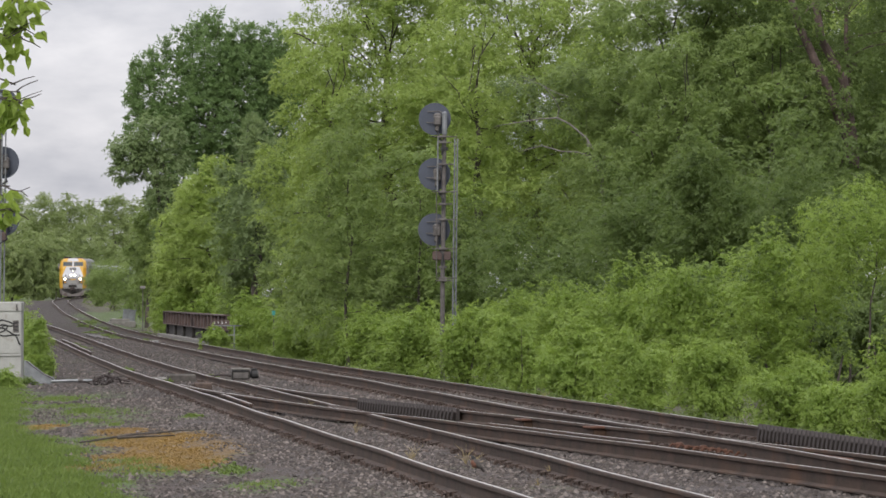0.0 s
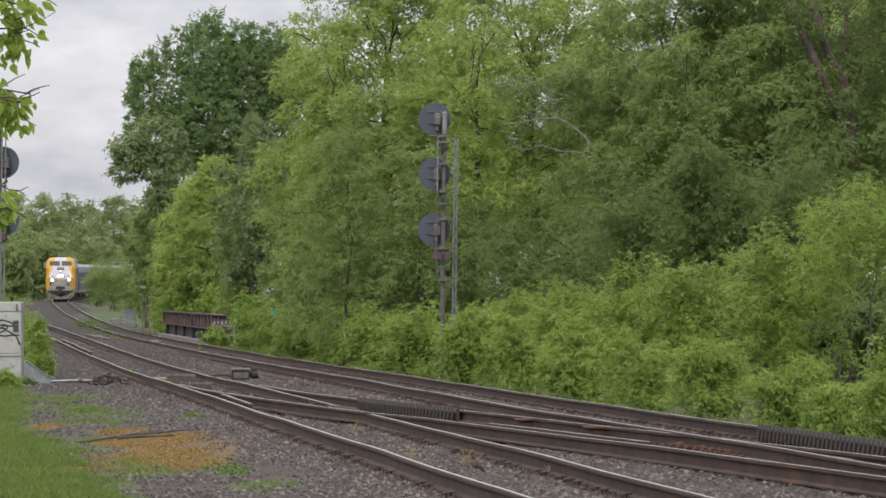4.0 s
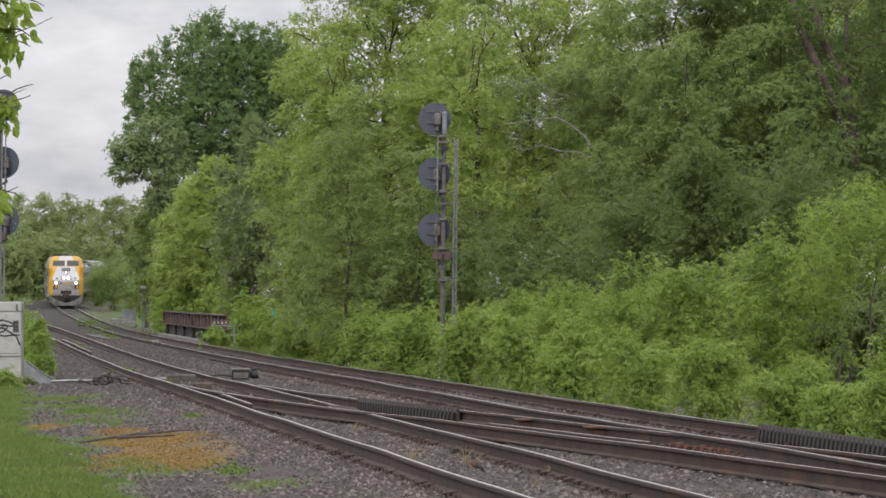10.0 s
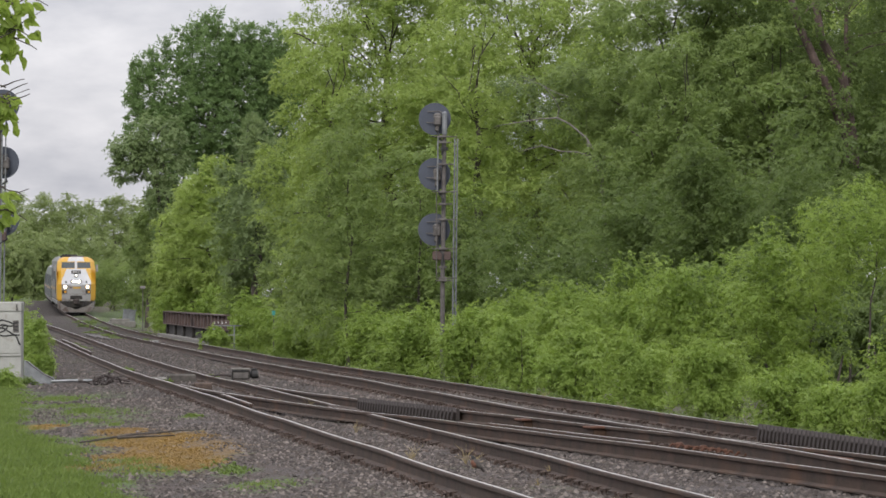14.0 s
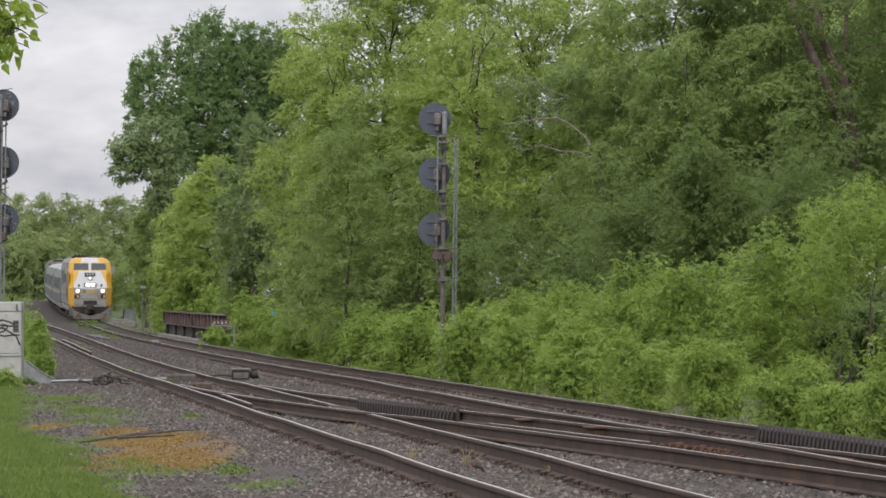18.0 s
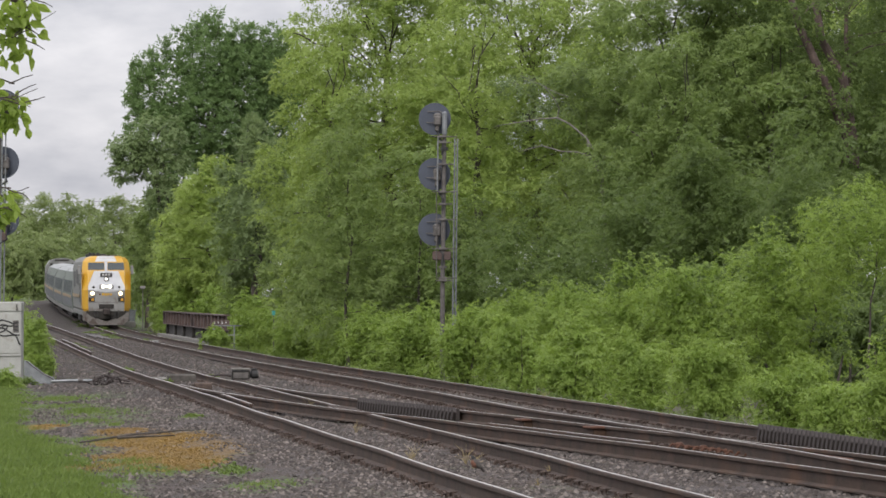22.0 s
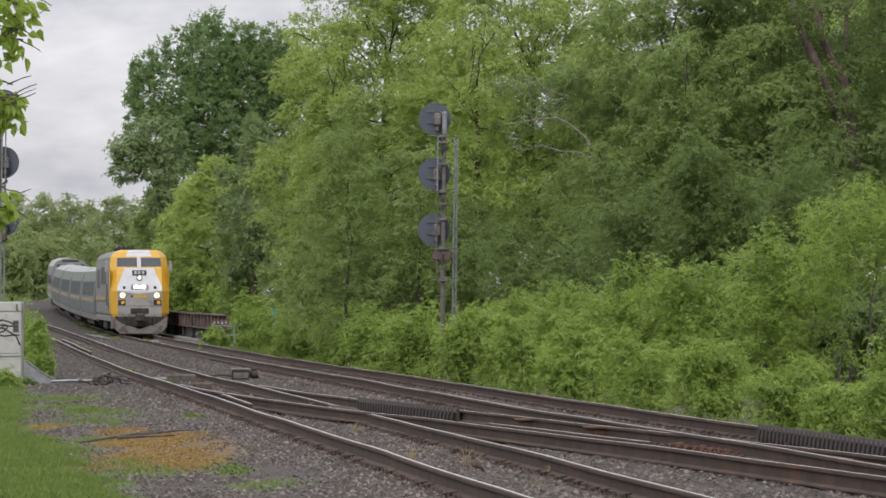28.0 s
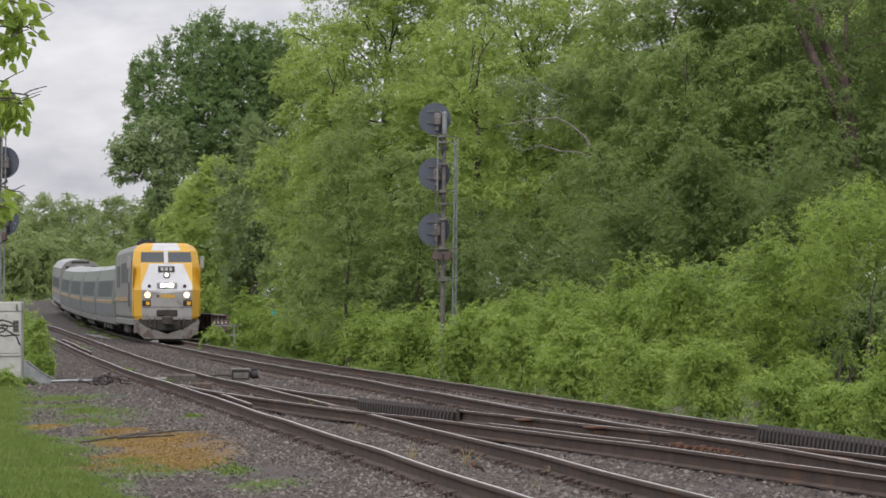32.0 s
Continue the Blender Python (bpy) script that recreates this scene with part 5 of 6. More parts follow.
# ---- equipment case beside the siding ----
def equipment_case():
    z0 = float(ground_z(-10.9, 103.8))
    ob = thing("equipment_case", "pale grey steel equipment case with black graffiti", "cabinet", pose(-10.87, 103.4, z0))
    W, D, H = 0.47, 0.3, 2.02
    part("plinth", box((-W - 0.02, -D - 0.02, -0.1), (W + 0.02, D + 0.02, 0.06), 0.01), M_CONCRETE, ob)
    body = part("body", box((-W, -D, 0.05), (W, D, H - 0.24), 0.012), M_CABINET, ob)
    part("lid", box((-W - 0.015, -D - 0.02, H - 0.24), (W + 0.015, D + 0.02, H), 0.02), M_CABINET, ob)
    part("door", box((-W + 0.04, -D - 0.014, 0.75), (W - 0.03, -D, H - 0.28), 0.006), M_CABINET, body)
    part("rain_lip", box((-W - 0.02, -D - 0.035, 0.68), (W + 0.02, -D, 0.705), 0.008, pose(0, 0, 0, 0, -1, 0)), M_CABINET, ob)
    part("latch", box((W - 0.13, -D - 0.05, H - 0.16), (W - 0.09, -D, H - 0.06), 0.01), M_OLDGALV, ob)
    part("hasp", add_disc(bmesh.new(), (W - 0.1, -D - 0.04, H - 0.19), (0, 1, 0), 0.03, 0.03, 12), M_OLDGALV, ob)
    note = part("notice_plate", box((W - 0.2, -D - 0.02, 1.26), (W - 0.06, -D - 0.014, 1.56), 0.0), M_OLDGALV, body, "weathered notice with faded bars")
    for k in range(3):
        part("text_bar", box((W - 0.19, -D - 0.024, 1.3 + 0.09 * k), (W - 0.07, -D - 0.02, 1.34 + 0.09 * k), 0.0), M_BLACK, note)
    strokes = ([(-0.2, 1.3), (-0.12, 1.37), (0.0, 1.35), (0.12, 1.31), (0.2, 1.25), (0.1, 1.22), (-0.03, 1.24), (-0.1, 1.2)],
               [(-0.22, 1.22), (-0.05, 1.26), (0.03, 1.2), (-0.06, 1.1), (-0.19, 1.07), (-0.22, 1.13), (-0.1, 1.18), (0.05, 1.1), (0.18, 1.02), (0.33, 1.0)],
               [(-0.3, 1.1), (-0.15, 1.0), (0.0, 0.98), (0.2, 1.0), (0.27, 0.93), (0.32, 0.8), (0.35, 0.76)])
    for s in strokes:
        bm = bmesh.new()
        q = np.array(s)
        t = np.linspace(0, len(s) - 1, 30)
        kn = [(i, a, b) for i, (a, b) in enumerate(s)]
        add_tube(bm, [(float(glide(kn, 1, v)) + 0.1, -D - 0.016, float(glide(kn, 2, v)) + 0.2) for v in t], 0.019, 5)
        part("graffiti_stroke", bm, M_BLACK, body)
    return ob


equipment_case()
gz = float(ground_z(-9.9, 102.9))
duct = thing("cable_duct", "blue-grey galvanised cable duct sloping from the case", "cable duct", pose(-10.42, 102.7, gz))
part("duct_cover", add_prism(bmesh.new(), [(0.14, 0.58), (0.24, 0.55), (0.62, 0.26), (0.86, 0.15), (0.9, 0.05), (0.6, 0.0), (0.14, 0.0)], -0.12, 0.08), M_GALV, duct)
part("duct_rib", tube([(0.2, -0.13, 0.56), (0.62, -0.13, 0.25), (0.86, -0.13, 0.13)], 0.014, 6), M_OLDGALV, duct)
part("duct_foot", box((0.52, -0.16, -0.05), (0.82, 0.1, 0.05), 0.01), M_GALV, duct)
rod = thing("switch_rod", "pale galvanised conduit lying on the ballast", "conduit", pose(-9.6, 102.5, gz + 0.05))
part("conduit", tube([(0, 0, 0.02), (0.7, 0, 0.04), (1.35, -0.1, 0.04)], 0.035, 8), M_GALV, rod)
part("coupling", tube([(0.66, 0, 0.04), (0.78, 0, 0.04)], 0.048, 8), M_OLDGALV, rod)
spare = thing("spare_rails", "weathered spare rails lying between the two tracks", "rails", kind="")
for k in range(3):
    p, q = rail_line(FAR, -2.0 - 0.22 * k, 196.0 + 3 * k, 214.0 + 2 * k, 3.0)
    part("rail_length", tube([(a[0], a[1], float(ground_z(a[0], a[1])) + 0.06) for a in p], 0.055, 6), M_OLDGALV, spare)
stand = thing("switch_stand", "low dark iron switch fittings beside the rail", "switch fitting", pose(-8.25, 102.2, gz))
part("base", box((-0.3, -0.2, -0.02), (0.35, 0.2, 0.1), 0.02), M_GUARD, stand)
part("crank", tube([(-0.3, 0, 0.1), (0.0, -0.1, 0.22), (0.3, 0.05, 0.12), (0.7, 0.0, 0.06)], 0.04, 6), M_GUARD, stand)
part("lever", tube([(0.05, 0, 0.08), (0.1, 0, 0.3)], 0.035, 6), M_GUARD, stand)


# ---- turnout fittings ----
def switch_machine():
    ob = thing("switch_machine", "dark steel switch machine with a pale lid between the tracks", "switch machine", pose(-4.82, 101.2, float(ground_z(-4.82, 101.2)) + 0.05, 0, 0, 5))
    part("body", box((-0.3, -0.18, -0.05), (0.14, 0.18, 0.17), 0.02), M_UNDER, ob)
    part("lid", box((-0.31, -0.2, 0.2), (0.15, 0.2, 0.245), 0.012), M_CONCRETE, ob, "pale weathered lid")
    part("lid_band", box((-0.28, -0.185, 0.165), (0.12, 0.185, 0.205), 0.005), M_BLACK, ob)
    part("front_panel", box((-0.26, -0.2, 0.0), (0.1, -0.178, 0.14), 0.006), M_OLDGALV, ob)
    part("motor", tube([(0.14, 0, 0.1), (0.18, 0, 0.1), (0.19, 0, 0.1), (0.33, 0, 0.1)], [0.08, 0.08, 0.11, 0.11], 14), M_BLACK, ob)
    part("motor_cap", add_disc(bmesh.new(), (0.345, 0, 0.1), (1, 0, 0), 0.09, 0.03, 14), M_OLDGALV, ob)
    part("terminal_box", box((0.18, -0.08, 0.19), (0.32, 0.08, 0.24), 0.01), M_BLACK, ob)
    part("base_plate", box((-0.5, -0.24, -0.06), (0.44, 0.24, -0.04), 0.006), M_OLDGALV, ob)
    part("throw_rod", tube([(-0.3, 0, 0.06), (-0.55, 0.0, 0.08), (-0.95, 0.0, 0.03)], 0.024, 8), M_GUARD, ob)


switch_machine()
for x, y, w, d, rz, mat, lab in ((-6.35, 101.5, 0.33, 0.4, 14, M_GREYWOOD, "grey weathered switch timber between the rails"), (-6.95, 103.0, 0.22, 0.6, 13, M_CONCRETE, "pale slide plate beside the switch point"),
                                 (-5.1, 88.4, 0.2, 0.3, 14, M_TIE, "dark switch timber between the rails")):
    ob = thing("switch_timber", lab, "timber", pose(x, y, float(ground_z(x, y)) + (0.0 if mat is M_CONCRETE else 0.09), 0, 0, rz))
    part("plank", box((-w, -d / 2, -0.12), (w, d / 2, 0.1), 0.03), mat, ob)
for x, y, rz in ((-0.72, 49.8, 14), (-1.2, 52.9, 15)):
    ob = thing("switch_timber", "long brown weathered tie showing above the ballast", "timber", pose(x, y, float(ground_z(x, y)), 0, 0, rz))
    part("plank", box((-0.6, -0.11, -0.1), (0.6, 0.11, 0.02), 0.012), M_TIE, ob)

guard = thing("guard_rail", "short flared guard rail inside the siding rail", "guard rail")
rail(guard, NEAR, -0.53, 66.6, 74.0, 0.9, 0.012, "guard_bar")
guard = thing("guard_rail", "short pale guard rail in the distant siding", "guard rail")
rail(guard, NEAR, -0.45, 146, 178, 2.0, 0.01, "guard_bar")
guard = thing("guard_rail", "long guard rail beside the crossover rail", "guard rail")
rail(guard, CROSS, -0.55, 46.2, 54.5, 0.9, 0.015, "guard_bar")


def ribbed_guard(knots, off, y0, y1, label):
    """A dark strip of close upright ribs along the rail."""
    ob = thing("ribbed_guard", label, "rail guard")
    pts, side = rail_line(knots, off, y0, y1, 0.5)
    bm = bmesh.new()
    prof = [(-0.02, -0.2), (0.03, -0.2), (0.03, 0.03), (-0.02, 0.025)]
    rings = [[bm.verts.new((p[0] + s[0] * u, p[1] + s[1] * u, p[2] + w)) for u, w in prof] for p, s in zip(pts, side)]
    for a, b in zip(rings, rings[1:]):
        for k in range(4):
            bm.faces.new((a[k], a[(k + 1) % 4], b[(k + 1) % 4], b[k]))
    bm.faces.new(rings[0])
    bm.faces.new(rings[-1][::-1])
    part("backing_strip", bm, M_RIB, ob)
    rib = bpy.data.meshes.new("rib")
    bm = box((-0.07, -0.06, -0.2), (-0.018, 0.06, 0.022), 0.01, pose(0, 0, 0, 38, 0, 0))
    bm.to_mesh(rib)
    bm.free()
    rib.materials.append(M_RIB)
    y = y0 + 0.03
    while y < y1:
        p, s = rail_line(knots, off, y, y + 0.01)
        o = new("rib", rib)
        o.parent = ob
        o.matrix_basis = pose(*p[0], 0, 0, math.degrees(math.atan2(s[0][1], s[0][0])))
        y += 0.23


ribbed_guard(CROSS, 0.66, 61.2, 68.4, "dark ribbed steel guard strip along the crossover rail")
ribbed_guard(FAR, 0.66, 31.6, 52.0, "dark ribbed steel guard strip along the main rail")

frog = thing("frog_block", "rust-red bolted frog casting where the rails cross", "frog")
fr = random.Random(77)
for k in range(19):
    y = 42.6 + 0.36 * k
    p, s = rail_line(CROSS, 0.56, y, y + 0.01)
    bm = box((-0.05, -0.06, -0.16), (0.045, 0.06, -0.075 - fr.uniform(0, 0.04)), 0.02, pose(*p[0], 0, 0, -11 + fr.uniform(-20, 20)))
    add_tube(bm, [p[0] + Vector((0.0, 0, -0.12)), p[0] + Vector((-0.09, -0.02, -0.1)), p[0] + Vector((-0.13, -0.02, -0.15))], 0.018, 6)
    part("bolt_block", bm, M_RUSTY, frog)
p, s = rail_line(CROSS, 0.55, 41.9, 44.2)
part("wing_rail", box((-0.04, -0.75, -0.16), (0.04, 0.75, -0.03), 0.01, pose(*(np.array(p[0]) + p[-1]) / 2, 0, 0, 11)), M_RUSTY, frog)
frog = thing("frog_block", "worn steel frog where the siding rails cross", "frog")
part("casting", box((-0.08, -1.7, -0.05), (0.08, 1.7, -0.004), 0.015, pose(-1.45, 63.2, -0.088, 0, 0, 9)), M_PLATE, frog, "brown worn casting between the rails")
part("point_rail", box((-0.025, -1.5, -0.02), (0.025, 1.5, 0.004), 0.006, pose(-1.45, 63.2, -0.084, 0, 0, 9)), M_TIE, frog)
for x, y, z in ((1.17, 57.6, -0.12), (1.98, 53.6, -0.1)):
    ob = thing("slide_plate", "small red rusted plate between the rails", "plate", pose(x, y, z, 0, 0, 18))
    part("plate", box((-0.15, -0.16, 0), (0.15, 0.16, 0.035), 0.01), M_RUSTY, ob)
    part("packing", box((-0.1, -0.12, -0.14), (0.1, 0.12, 0.0), 0.01), M_RAIL, ob)


# ---- bridge and small fixtures by the bend ----
def girder():
    ob = thing("bridge_girder", "brown riveted plate girder of a small bridge beside the track", "bridge girder")
    y0, y1, off = 177.0, 228.0, 2.15
    pts, side = rail_line(FAR, off, y0, y1, 5.0)

    def run(name, z0, z1, u0, u1, mat):
        bm = bmesh.new()
        rings = [[bm.verts.new((p[0] + s[0] * u, p[1] + s[1] * u, z)) for u, z in ((u0, z0), (u1, z0), (u1, z1), (u0, z1))] for p, s in zip(pts, side)]
        for a, b in zip(rings, rings[1:]):
            for k in range(4):
                bm.faces.new((a[k], a[(k + 1) % 4], b[(k + 1) % 4], b[k]))
        bm.faces.new(rings[0])
        bm.faces.new(rings[-1][::-1])
        return part(name, bm, mat, ob)

    run("web", 0.2, 0.8, 0.0, 0.06, M_GIRDER)
    run("top_flange", 0.8, 0.85, -0.12, 0.18, M_GIRDER)
    run("bottom_flange", 0.16, 0.2, -0.12, 0.18, M_GIRDER)
    # black sheet standing in for the shadow below the girder
    run("shadow_sheet", -0.45, 0.16, 0.08, 0.12, M_UNDER)
    run("ledge", -0.5, -0.36, -0.4, 0.1, M_CONCRETE)
    for k in range(0, 20):
        p, s = rail_line(FAR, off - 0.05, y0 + 0.5 + 2.64 * k, y0 + 0.51 + 2.64 * k)
        part("stiffener", box((-0.06, -0.05, -0.3), (0.05, 0.05, 0.3), 0.008, pose(p[0][0], p[0][1], 0.5, 0, 0, 12)), M_GIRDER, ob)
        if k % 3 == 0:
            part("bearing_post", box((-0.07, -0.1, -0.3), (0.05, 0.1, 0.3), 0.01, pose(p[0][0] + 0.05, p[0][1], -0.13, 0, 0, 12)), M_UNDER, ob)


girder()
ob = thing("bridge_railing", "pale painted railing with graffiti at the bridge's end", "railing", pose(-8.65, 173.3, float(ground_z(-8.65, 173.3))))
for x in (-0.85, 0.0, 0.75):
    part("post", box((x - 0.03, -0.03, -0.1), (x + 0.03, 0.03, 1.12), 0.006), M_GALV, ob)
for z in (0.7, 1.09):
    part("rail_bar", box((-0.9, -0.02, z - 0.025), (0.8, 0.02, z + 0.025), 0.006), M_GALV, ob)
pan = part("panel", box((-0.9, 0.025, 1.12), (-0.2, 0.05, 1.32), 0.006), M_GIRDER, ob, "blue and white sprayed panel")
for k in range(4):
    part("spray_mark", box((-0.85 + 0.16 * k, 0.015, 1.16 + 0.03 * (k % 2)), (-0.8 + 0.16 * k, 0.024, 1.26), 0.0, None), M_WHITE, pan)

shrub(-9.2, 169.5, 1.0, 0.6, M_LEAF_BUSH, "small bright bush in front of the bridge railing", 150, 250, size=0.12, clump_r=0.2)
ob = thing("concrete_block", "pale concrete slab beside the bend", "concrete block", pose(-21.9, 285.2, float(ground_z(-21.9, 285.2)) + 0.16, 0, 0, 10))
part("slab", box((-0.9, -0.6, -0.3), (0.9, 0.6, 0.12), 0.04), M_CONCRETE, ob)
part("upper_slab", box((-0.8, -0.4, 0.12), (0.5, 0.5, 0.3), 0.04), M_CONCRETE, ob)
for x, y, z in ((-12.45, 181, 0.2), (-23.6, 300, 0.25)):
    ob = thing("joint_box", "small pale trackside joint box", "box", pose(x, y, float(ground_z(x, y)), 0, 0, 10))
    part("box_body", box((-0.12, -0.1, -0.04), (0.12, 0.1, z), 0.02), M_GALV, ob)
    part("lid", box((-0.14, -0.12, z), (0.14, 0.12, z + 0.03), 0.008), M_CABINET, ob)
ob = thing("relay_box", "weathered grey metal relay box on short legs", "relay box", pose(-21.9, 290.6, float(ground_z(-21.9, 290.6)), 0, 6, 15))
part("box_body", box((-0.4, -0.25, 0.35), (0.4, 0.25, 1.15), 0.03), M_GALV, ob)
for sx in (-0.35, 0.35):
    part("leg", box((sx - 0.04, -0.04, -0.1), (sx + 0.04, 0.04, 0.36), 0.005), M_OLDGALV, ob)
part("lid", box((-0.5, -0.3, 1.15), (0.5, 0.3, 1.19), 0.01), M_GALV, ob)
ob = thing("trackside_sign", "small pale sign on a thin post", "sign", pose(-17.95, 250.0, float(ground_z(-17.95, 250.0))))
part("post", tube([(0, 0, -0.1), (0, 0, 2.75)], 0.028, 8), M_OLDGALV, ob)
part("plate", box((-0.16, -0.05, 2.62), (0.16, -0.036, 2.78), 0.004), M_CONCRETE, ob)
ob = thing("trackside_sign", "small teal marker plate on a thin stake", "sign", pose(-6.05, 149.5, float(ground_z(-6.05, 149.5))))
part("post", tube([(0, 0, -0.1), (0, 0, 1.7)], 0.012, 8), M_OLDGALV, ob)
part("plate", box((-0.06, -0.035, 1.56), (0.06, -0.02, 1.72), 0.004), surface("teal_paint", (0.03, 0.2, 0.17), (0.04, 0.26, 0.22), 0.5, 4, 30, 0.05), ob)
line = thing("utility_line", "thin overhead wires on tall poles beyond the woods", "power line", pose(0, 776, 0))
for x in (-86, -49):
    part("pole", tube([(x, 0, -1), (x, 0, 21)], [0.2, 0.13], 8), M_TIE, line)
part("wire", tube([(-86, 0, 19.8), (-67, 0, 19.35), (-49, 0, 19.8)], 0.03, 5), M_BLACK, line)


# ---- grass, weeds and the overhanging branch ----
def grass_patch():
    r = np.random.RandomState(17)
    n = 420000
    y = 31 + 72 * r.rand(n) ** 1.6
    x = glide(NEAR, 1, y) - 9 + 8.2 * r.rand(n)
    keep = (turf_at(x, y) + 0.3 * (r.rand(n) - 0.5) > 0.56) & (x / y > -0.115)
    x, y = x[keep], y[keep]
    n = len(x)
    z = ground_z(x, y) - 0.01
    h = (0.03 + 0.06 * r.rand(n)) * np.clip(1.2 * turf_at(x, y), 0.4, 1)
    a, w = r.rand(n) * 6.28, 0.003 + 0.003 * r.rand(n)
    lx, ly = (r.rand(n) - 0.5) * h * 1.3, (r.rand(n) - 0.5) * h * 1.3
    p0 = np.stack([x - np.cos(a) * w, y - np.sin(a) * w, z], -1)
    p1 = np.stack([x + np.cos(a) * w, y + np.sin(a) * w, z], -1)
    p2 = np.stack([x + lx * 0.4 + np.cos(a) * w * 0.8, y + ly * 0.4 + np.sin(a) * w * 0.8, z + h * 0.6], -1)
    p3 = np.stack([x + lx, y + ly, z + h], -1)
    v = np.stack([p0, p1, p2, p3], 1).reshape(-1, 3)
    tagged(new("grass", quick_mesh("grass", v, np.arange(4 * n).reshape(n, 4), M_GRASS)), "short green grass verge beside the ballast", "grass", kind="stuff")


grass_patch()


def dead_grass():
    """Rust-coloured dead grass on the bare patches."""
    r = np.random.RandomState(19)
    n = 170000
    y = 40 + 26 * r.rand(n)
    x = glide(NEAR, 1, y) - 5.2 + 4.6 * r.rand(n)
    patchy = np.array([noise.noise((a * 1.6, b * 0.45, 3.0)) + 0.5 * noise.noise((a * 5.0, b * 1.5, 7.0)) for a, b in zip(x, y)])
    keep = rust_at(x, y) + 0.25 * (r.rand(n) - 0.5) + 0.42 * patchy > 0.56
    x, y = x[keep], y[keep]
    n = len(x)
    z = ground_z(x, y)
    h, a = 0.008 + 0.025 * r.rand(n), r.rand(n) * 6.28
    w = 0.004 + 0.006 * r.rand(n)
    lean = 0.03 + 0.05 * r.rand(n)
    b = r.rand(n) * 6.28
    p0 = np.stack([x - np.cos(a) * w, y - np.sin(a) * w, z], -1)
    p1 = np.stack([x + np.cos(a) * w, y + np.sin(a) * w, z], -1)
    p2 = np.stack([x + np.cos(b) * lean, y + np.sin(b) * lean, z + h], -1)
    tagged(new("dead_grass", quick_mesh("dead_grass", np.stack([p0, p1, p2], 1).reshape(-1, 3), np.arange(3 * n).reshape(n, 3), M_DRYGRASS)), "rust-orange dead grass on the bare ground", "dead grass", kind="stuff")


dead_grass()


def brush_pile():
    """Dead dark twigs heaped at the end of the conduit."""
    r = random.Random(41)
    ob = thing("brush_pile", "small heap of dark dead twigs on the ballast", "branches", pose(-7.8, 97.0, float(ground_z(-7.8, 97.0))))
    for k in range(22):
        a, c = r.uniform(0, 6.28), Vector((r.gauss(0, 0.22), r.gauss(0, 0.3), 0.02))
        l, h = r.uniform(0.15, 0.42), r.uniform(0.02, 0.22)
        part("twig", tube([c, c + Vector((math.cos(a) * l * 0.5, math.sin(a) * l * 0.5, h)), c + Vector((math.cos(a) * l, math.sin(a) * l, h * 0.5))], [0.02, 0.016, 0.008], 5), M_GUARD, ob)


brush_pile()
branch = thing("fallen_branch", "thin dark dead branch lying on the ballast", "branch", pose(-4.73, 54.4, float(ground_z(-4.73, 54.4)) + 0.03))
part("branch_stem", tube([(0, 0, 0), (0.3, 1.2, 0.02), (0.62, 1.9, 0.05), (0.8, 2.9, 0.03), (1.1, 3.5, 0.05), (1.26, 4.8, 0.01)], [0.012, 0.015, 0.016, 0.014, 0.011, 0.006], 6), M_BARK, branch)
part("branch_fork", tube([(0.4, 1.2, 0.02), (0.75, 1.5, 0.03), (1.1, 2.2, 0.02)], [0.02, 0.015, 0.008], 5), M_BARK, branch)


def straw(x, y, h, n, seed, mat=None, name="dry_weed", label="dry straw-coloured weed between the rails"):
    r = random.Random(seed)
    ob = thing(name, label, "weed", pose(x, y, float(ground_z(x, y))), "weeds between the rails")
    for k in range(n * 4):
        bm = bmesh.new()
        a, l = r.uniform(0, 6.28), r.uniform(0.05, 0.7) * h
        z = h * r.uniform(0.3, 1.1)
        add_tube(bm, [(0, 0, -0.02), (math.cos(a) * l * 0.3, math.sin(a) * l * 0.3, z * 0.6), (math.cos(a) * l, math.sin(a) * l, z)], [0.003, 0.0024, 0.0014], 4)
        part("stalk", bm, mat or M_STRAW, ob)


for i, (x, y, h, n) in enumerate(((-0.33, 47.3, 0.2, 3), (-0.35, 46.2, 0.12, 5), (0.25, 45.5, 0.22, 4), (0.32, 44.4, 0.17, 4), (-1.2, 57.4, 0.2, 5), (-2.2, 69.3, 0.25, 4), (-2.75, 70.2, 0.22, 4), (0.9, 39.71, 0.08, 6), (-0.55, 45.7, 0.1, 5), (1.8, 74.9, 0.2, 6), (2.9, 67.5, 0.2, 5))):
    straw(x, y, h, n, 300 + i)
for i, (x, y, H, R) in enumerate(((-2.35, 44.8, 0.16, 0.2), (-2.2, 43.9, 0.12, 0.16), (-10.05, 101.2, 0.22, 0.3), (-10.3, 101.1, 0.3, 0.35), (-10.9, 100.4, 0.25, 0.3), (-6.7, 101.1, 0.1, 0.2), (1.6, 76.5, 0.22, 0.4), (1.2, 79.4, 0.2, 0.4))):
    shrub(x, y, H, R, M_GRASS, "small green weed growing in the ballast", 26, 320 + i, per=16, clump_r=0.05, size=0.045 if y < 72 else 0.09, name="weed", group="weeds", n=3)


